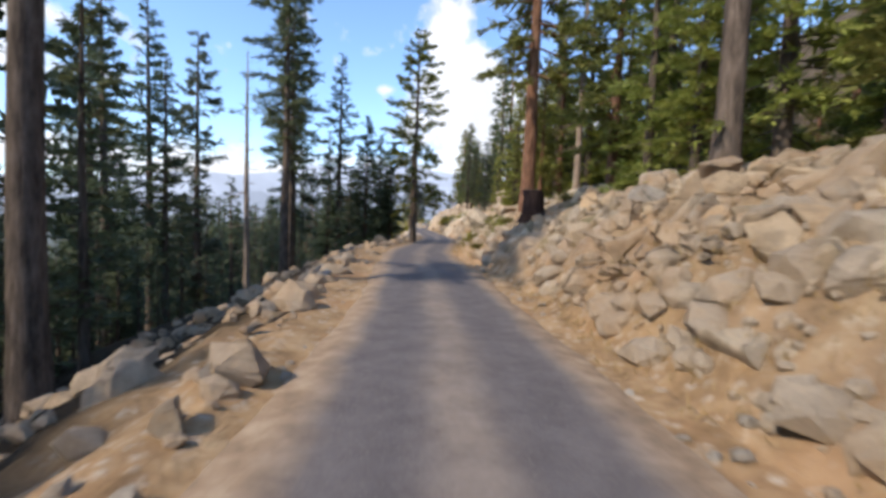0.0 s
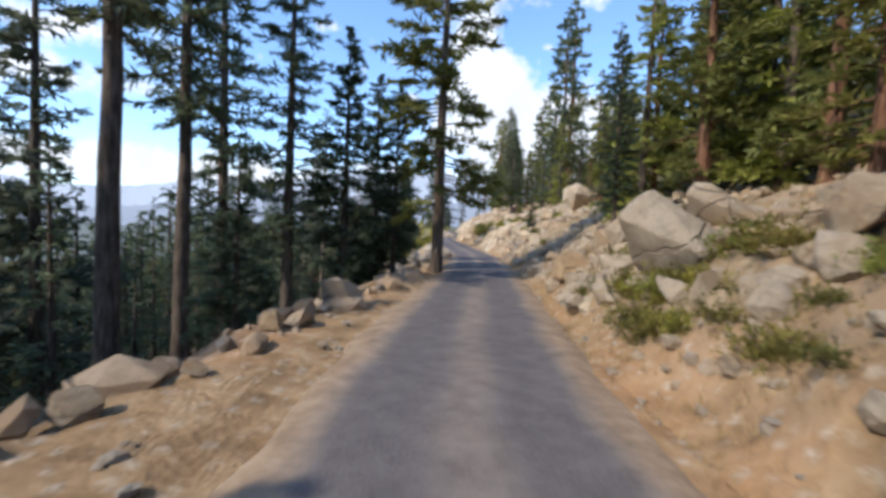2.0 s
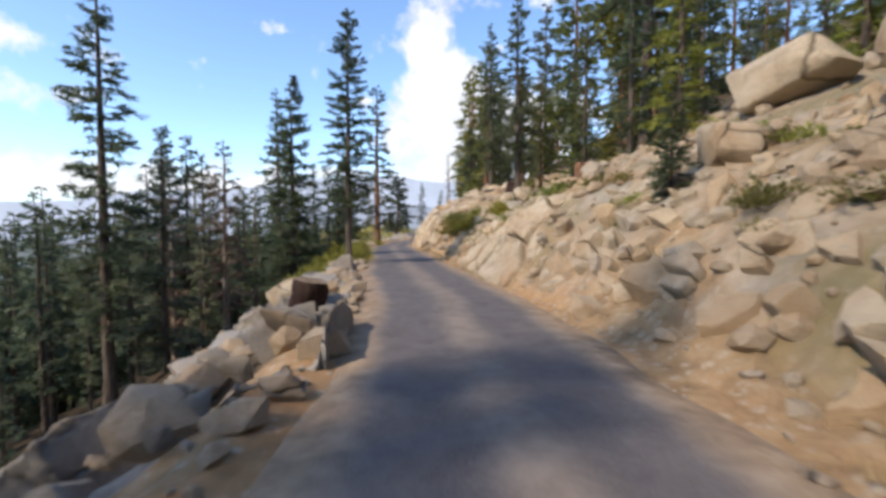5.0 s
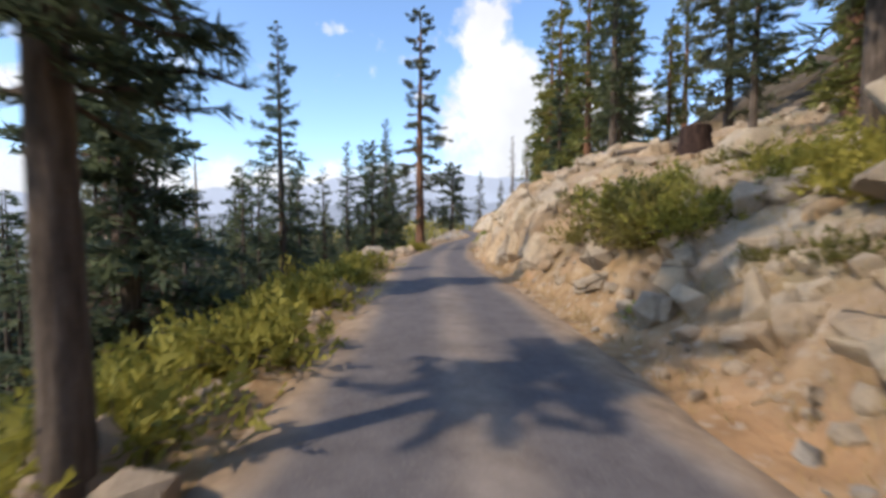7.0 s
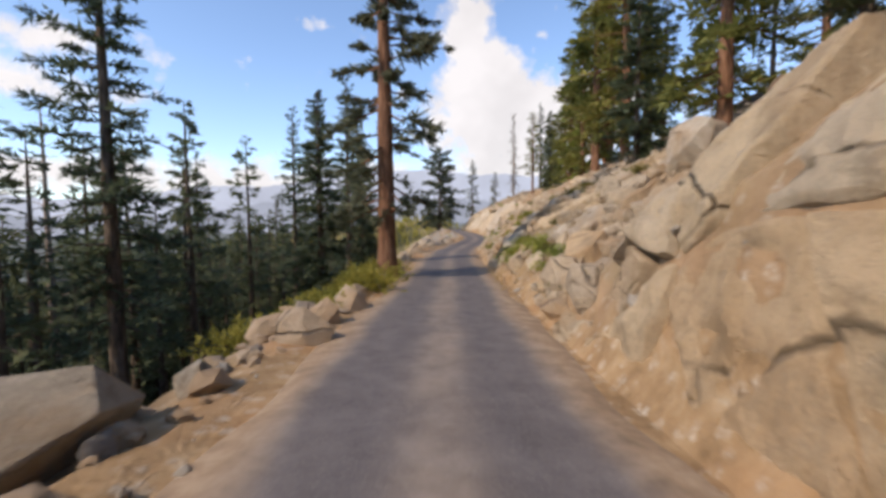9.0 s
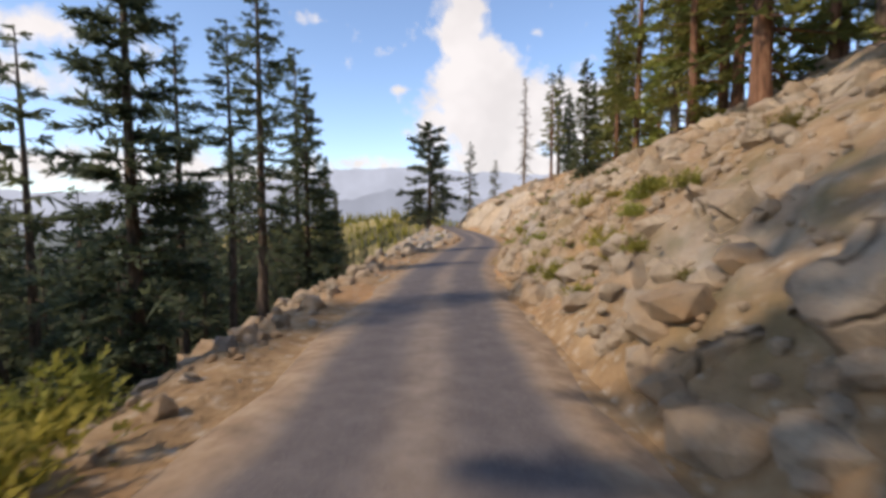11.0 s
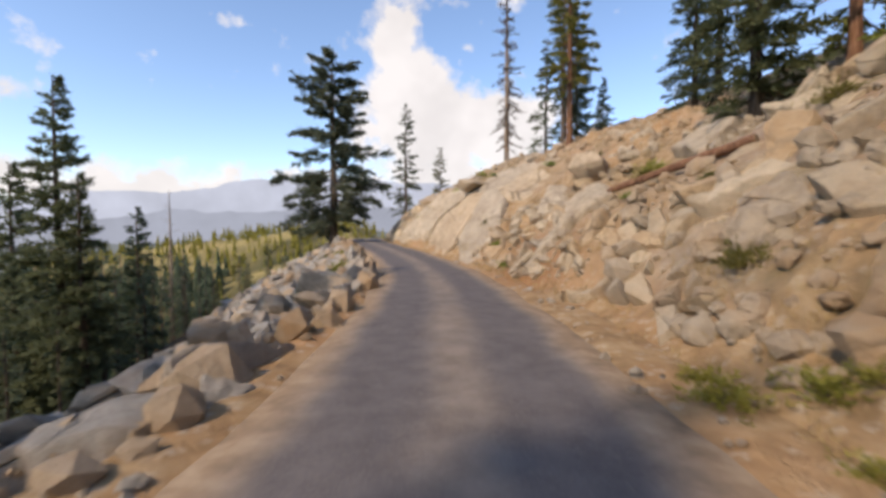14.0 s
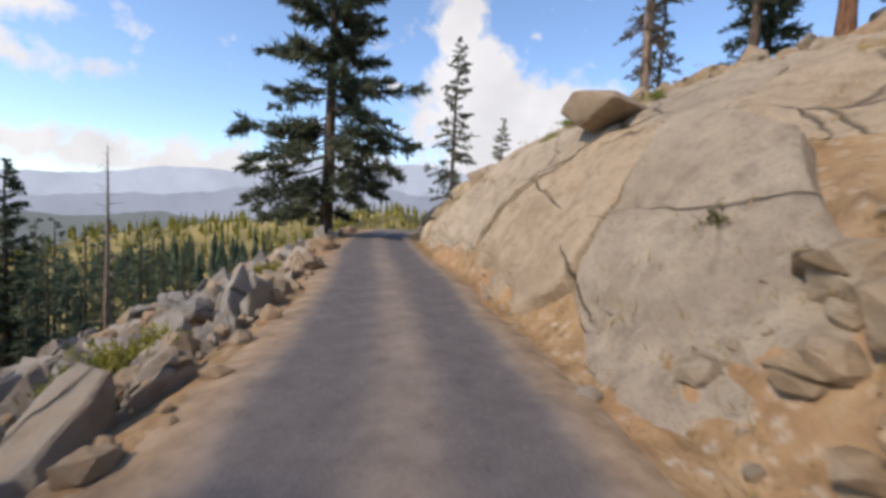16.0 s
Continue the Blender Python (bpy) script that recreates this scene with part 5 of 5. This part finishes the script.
def joined_forest(name, label, count, seed, kinds, pick, gap):
    """The countless firs of the lower slope, in one mesh."""
    g = rand(seed)
    pieces = []
    for kind in kinds:
        vs, fs, ms, n = [], [], [], 0
        for child in kind.children:
            me = child.data
            me.calc_loop_triangles()
            v = np.empty(len(me.vertices) * 3)
            me.vertices.foreach_get("co", v)
            f = np.empty(len(me.loop_triangles) * 3, np.int32)
            me.loop_triangles.foreach_get("vertices", f)
            m = np.empty(len(me.loop_triangles), np.int32)
            me.loop_triangles.foreach_get("material_index", m)
            vs.append(v.reshape(-1, 3))
            fs.append(f.reshape(-1, 3) + n)
            ms.append(m)
            n += len(me.vertices)
        pieces.append((np.concatenate(vs), np.concatenate(fs), np.concatenate(ms), kind["tall"]))
    vs, fs, ms, n, made = [], [], [], 0, 0
    for _ in range(count * 5):
        if made >= count:
            break
        x, y, low, high = pick(g)
        if not free(x, y, gap):
            continue
        spots.append((x, y))
        z = float(height(x, y)) - 0.15
        v, f, m, tall = pieces[int(g.integers(len(pieces)))]
        s = max(4.0, g.uniform(low, high) - z) / tall
        a = g.uniform(0, 6.28)
        r = np.array([[math.cos(a), -math.sin(a), 0], [math.sin(a), math.cos(a), 0], [0, 0, 1]]) * s
        vs.append(v @ r.T + (x, y, z))
        fs.append(f + n)
        ms.append(m)
        n += len(v)
        made += 1
    v, f, m = np.concatenate(vs), np.concatenate(fs), np.concatenate(ms)
    me = bpy.data.meshes.new(name)
    me.vertices.add(len(v))
    me.vertices.foreach_set("co", v.astype(np.float32).ravel())
    me.loops.add(len(f) * 3)
    me.loops.foreach_set("vertex_index", f.astype(np.int32).ravel())
    me.polygons.add(len(f))
    me.polygons.foreach_set("loop_start", np.arange(len(f), dtype=np.int32) * 3)
    me.materials.append(BARK)
    me.materials.append(FIR)
    me.polygons.foreach_set("material_index", m)
    me.update(calc_edges=True)
    me.validate()
    tagged(new(name, me), label, "forest", kind="stuff")


def lower_slope(g):
    y, u = g.uniform(-4, 185), -9.5 - 60 * g.uniform() ** 1.2
    if y < 46:
        u -= 7
    if y < 112:
        return float(LINE(y)) + u, y, -5.0, 2.2 - 0.02 * abs(u)
    return float(LINE(y)) + u - 3, y, -6.0, -1.2 - 0.03 * abs(u)


joined_forest("understory_forest", "low dark firs crowding between the tall trunks", 62, 701, [KIND["far_a"], KIND["far_b"]], left_near, 2.2)
# some fill the left edge of the view, the unseen ones only add shade
joined_forest("shade_forest", "tall dark firs by the first bend, partly added to cast shade", 42, 706, [KIND["far_a"], KIND["far_b"]], left_shade, 2.2)
# unseen firs, added only to shade the start of the road
joined_forest("rear_forest", "unseen firs added behind the first bend to cast shade", 26, 705, [KIND["far_a"], KIND["far_b"]], left_behind, 2.4)
joined_forest("slope_forest", "dark firs crowding the slope below the road", 210, 702, [KIND["far_c"], KIND["far_d"]], lower_slope, 2.5)


def bend_slope(g):
    y, u = g.uniform(112, 172), -12 - 30 * g.uniform()
    return float(LINE(y)) + u, y, -4.5, -0.2 if y < 135 else -1.2


joined_forest("bend_forest", "dark firs crowding below the talus", 115, 712, [KIND["far_c"], KIND["far_d"]], bend_slope, 2.2)


def far_woods(name, label, count, seed, area, material, tall):
    """Small distant firs, each a ragged stack of skirts on a stem."""
    g = rand(seed)
    soup = Soup()
    xs, ys = area(g, count)
    zs = height(xs, ys)
    for x, y, z in zip(xs, ys, zs):
        h = g.uniform(*tall)
        w = h * g.uniform(0.13, 0.2)
        n = 6
        for k in range(n):
            a = np.linspace(0, 2 * np.pi, 9, endpoint=False) + g.uniform(-0.3, 0.3, 9)
            q = k / n
            rr = w * (1 - q) ** 0.8 * g.uniform(0.35, 1.35, 9)
            ring = np.stack([np.cos(a) * rr, np.sin(a) * rr, np.full(9, h * (0.08 + 0.85 * q)) - 0.25 * rr], 1)
            v = np.concatenate([[[0, 0, h * (0.08 + 0.85 * q) + h * 0.22]], ring]) + (x, y, z)
            soup.add(v, [(0, 1 + i, 1 + (i + 1) % 9) for i in range(9) if g.uniform() > 0.12])
    tagged(new(name, soup.mesh(name, material)), label, "forest", kind="stuff")


def valley_side(g, n):
    y, d = g.uniform(20, 420, n), g.uniform(0, 1, n) ** 1.3
    return LINE(np.minimum(y, 200)) - 52 - np.clip((y - 170) / 60, 0, 1) * 110 - 330 * d, y


def lower_side(g, n):
    y = g.uniform(110, 250, n)
    return LINE(np.minimum(y, 170)) - 45 - 170 * g.uniform(0, 1, n), y


def spur_side(g, n):
    y, x = g.uniform(195, 330, n), -g.uniform(2, 200, n)
    return x, y


far_woods("far_forest", "dark conifer forest filling the valley side", 3200, 801, valley_side, FIR, (7, 14))
far_woods("valley_forest", "dark conifers on the slope below the bend", 2600, 803, lower_side, FIR, (5, 11))
# spur firs borrow the yellow-green shrub colour, which carries the sunlit look
far_woods("spur_forest", "young conifers on the spur across the bend, coloured as if sunlit", 2200, 802, spur_side, SHRUB, (1.5, 5.5))


# ---- shrubs and dry grass ----
def shrub(seed, material, label, n=280, flat=0.75):
    g = rand(seed)
    d = g.normal(size=(n, 3))
    d /= np.linalg.norm(d, axis=1)[:, None]
    d[:, 2] = np.abs(d[:, 2])
    base = d * g.uniform(0.25, 0.85, (n, 1)) * (1, 1, flat)
    base *= (1 + 0.5 * np.sin(d[:, :1] * 5 + seed) * np.cos(d[:, 1:2] * 4))
    soup = Soup()
    soup.add(*sprays(base, d + g.normal(0, 0.5, (n, 3)) + (0, 0, 0.4), g.uniform(0.14, 0.32, n), g.uniform(0.02, 0.045, n), g, 3))
    root = new("shrub")
    stems = Soup()
    for k in range(9):
        a = d[k] * (0.7, 0.7, 0.5)
        stems.add(*tube([(0, 0, -0.1), tuple(a * 0.5 + (0, 0, 0.08)), tuple(a)], [0.025, 0.015, 0.006], 4))
    part("stem", stems.mesh("stem", BARK), root)
    part("foliage", soup.mesh("foliage", material), root)
    return tagged(root, label, "shrub", "roadside shrubs")


GREEN = [shrub(31 + i, SHRUB, "low yellow-green shrub beside the road") for i in range(3)]
DULL = [shrub(41 + i, OLIVE, "dull olive shrub on the dirt bank") for i in range(2)]
WEED = [shrub(51 + i, LEAFY, "olive weed clump on the bank", 260, 0.6) for i in range(3)]
S = rand(55)
for k in range(350):
    if k >= 304:
        y = S.uniform(43, 66) if k % 3 else S.uniform(86, 100)
        x, kind, size = float(LINE(y)) + S.uniform(2.4, 7), (DULL, WEED, DULL)[k % 3], S.uniform(0.2, 0.5)
    elif k >= 290:
        y = S.uniform(66.3, 69.2)
        x, kind, size = float(LINE(y)) + S.uniform(2.8, 4.1), (GREEN, DULL)[k % 2], S.uniform(0.6, 1.0)
    elif k < 55:
        y = S.uniform(61.5, 74.5)
        x, kind, size = float(LINE(y)) - 2.35 - 2.6 * S.uniform() ** 1.3, GREEN, S.uniform(0.6, 1.15)
    elif k < 88:
        y = S.uniform(84, 97)
        x, kind, size = float(LINE(y)) - 2.1 - 2.2 * S.uniform() ** 1.3, GREEN, S.uniform(0.5, 1.0)
    elif k < 100:
        y = S.uniform(64, 69)
        x, kind, size = float(LINE(y)) + S.uniform(4.5, 8), GREEN, S.uniform(0.5, 0.9)
    elif k < 118:
        y = S.uniform(22, 27)
        x, kind, size = float(LINE(y)) + S.uniform(2.3, 3.2), DULL if k % 3 else GREEN, S.uniform(0.25, 0.5)
    elif k < 140:
        y = S.uniform(98, 124)
        x, kind, size = float(LINE(y)) + S.uniform(2.3, 3.6), GREEN, S.uniform(0.2, 0.4)
    elif 165 <= k < 205:
        y = S.uniform(18.5, 27.5)
        x, kind, size = float(LINE(y)) + S.uniform(2.2, 4.0), (WEED, DULL, DULL)[k % 3], S.uniform(0.25, 0.55)
    elif 205 <= k < 235:
        y = S.uniform(99, 121)
        x, kind, size = float(LINE(y)) + S.uniform(2.4, 4.6), (WEED, GREEN)[k % 2], S.uniform(0.25, 0.55)
    elif 235 <= k < 255:
        y = S.uniform(84, 94)
        x, kind, size = float(LINE(y)) + S.uniform(2.1, 2.9), WEED, S.uniform(0.3, 0.6)
    elif 255 <= k < 275:
        y = S.uniform(125, 148)
        x, kind, size = float(LINE(y)) + (S.uniform(-3.6, -2.4) if k % 2 else S.uniform(2.6, 7)), (WEED, GREEN)[k % 2], S.uniform(0.25, 0.6)
    elif k >= 275:
        y = S.uniform(44, 72)
        x, kind, size = float(LINE(y)) + S.uniform(3, 8), (WEED, DULL)[k % 2], S.uniform(0.3, 0.8)
    else:
        y = S.uniform(3, 150)
        x, kind, size = float(LINE(y)) + S.uniform(3.2, 8), DULL, S.uniform(0.25, 0.6)
    copy_thing(kind[k % len(kind)], pose(x, y, float(height(x, y)) - 0.05, 0, 0, S.uniform(0, 360)) @ Matrix.Scale(size, 4))

soup = Soup()
for k in range(9000):
    y = S.uniform(0, 165)
    near = vnoise(y / 6, 3.0, 91) > -0.12
    if not near:
        continue
    x = float(LINE(y)) + float(np.interp(y, [b[0] for b in BANK], [b[1] for b in BANK])) + S.uniform(-0.35, 1.4) + (S.uniform(0, 7) if S.uniform() < 0.45 else 0)
    n = 8
    base = np.column_stack([x + S.normal(0, 0.06, n), y + S.normal(0, 0.06, n), np.zeros(n)])
    base[:, 2] = float(height(x, y)) - 0.03
    soup.add(*sprays(base, np.column_stack([S.normal(0, 0.45, (n, 2)), np.ones(n)]), S.uniform(0.08, 0.32, n), np.full(n, 0.007), S, 1))
tagged(new("dry_grass", soup.mesh("dry_grass", STRAW)), "straw-coloured dry grass tufts along the verge", "grass", kind="stuff")


# ---- stumps and fallen logs ----
def log(name, label, points, radii, bark, seed, sides=14):
    """A rough round of wood with pale cut ends and broken bark."""
    g = rand(seed)
    p = np.array(points, float)
    t = np.linspace(0, 1, 9)
    s = np.linspace(0, 1, len(p))
    line = np.stack([np.interp(t, s, p[:, i]) for i in range(3)], 1)
    rad = np.interp(t, s, radii)
    v, f = tube(line, rad, sides)
    mid = np.repeat(line, sides, 0)
    v = mid + (v - mid) * (1 + g.normal(0, 0.06, len(v)))[:, None]
    n = len(v)
    root = new(name)
    part("bark", mesh_of("bark", v, f, bark, True), root)
    for end, ring, k in ((line[0], v[:sides], 0), (line[-1], v[-sides:], 1)):
        d = (line[0] - line[1]) if k == 0 else (line[-1] - line[-2])
        d /= np.linalg.norm(d)
        inner = end + (ring - end) * 0.93 + d * 0.012
        verts = np.concatenate([[end + d * 0.02], inner, ring])
        faces = [(0, 1 + i, 1 + (i + 1) % sides) for i in range(sides)] + [(1 + i, 1 + sides + i, 1 + sides + (i + 1) % sides, 1 + (i + 1) % sides) for i in range(sides)]
        part("cut_end", mesh_of("cut_end", verts, faces, CUT), root, "weathered grey-brown cut wood")
    return tagged(root, label, "stump" if "stump" in name else "log")


CUT = make_bark("cut_wood", (0.24, 0.17, 0.11), (0.36, 0.27, 0.18))
ROT = make_bark("rotten_wood", (0.04, 0.025, 0.02), (0.08, 0.05, 0.038))


def stump(x, y, r, tall, bark, label, seed, tip=(0.0, 0.0)):
    z = float(height(x, y))
    log("tree_stump", label, [(x, y, z - 0.25), (x + tip[0] * 0.3, y + tip[1] * 0.3, z + tall * 0.4), (x + tip[0], y + tip[1], z + tall)], [r * 1.35, r, r * 0.92], bark, seed)


stump(3.3, 15.7, 0.38, 0.95, ROT, "dark rotten stump on the dirt bank", 901)
stump(4.7, 75.7, 0.50, 0.85, ROT, "broad dark cut stump on the slope", 902)
stump(5.1, 61.8, 0.28, 0.8, RED_BARK, "red-brown broken stump among the boulders", 903)
stump(-3.75, 51.6, 0.36, 0.65, ROT, "dark rotten stump on the outer verge", 905, (0.1, 0.0))
for seed, (x0, y0, x1, y1, r, bark, label) in enumerate([(3.3, 31.4, 3.9, 34.4, 0.24, BARK, "sawn grey log end sticking out of the bank"), (2.9, 128.6, 1.2, 131.9, 0.12, RED_BARK, "thin fallen red-brown trunk across the bank"),
                                                         (5.6, 76.6, 3.0, 78.8, 0.15, BARK, "fallen grey trunk on the slope"), (-0.9, 81.0, 0.4, 82.4, 0.16, BARK, "broken grey trunk leaning on the rock cut"), (-8.6, 112.0, -9.4, 117.0, 0.17, DEAD_BARK, "bleached log lying below the verge")]):
    z0, z1 = float(height(x0, y0)), float(height(x1, y1))
    log("fallen_log", label, [(x0, y0, z0 + r * 0.9), ((x0 + x1) / 2, (y0 + y1) / 2, (z0 + z1) / 2 + r), (x1, y1, z1 + r * 0.8)], [r, r * 0.9, r * 0.7], bark, 910 + seed)

# the patterns from which copies were made
for ob in [*KIND.values(), *GREEN, *DULL, *WEED]:
    for child in list(ob.children_recursive):
        bpy.data.objects.remove(child)
    bpy.data.objects.remove(ob)
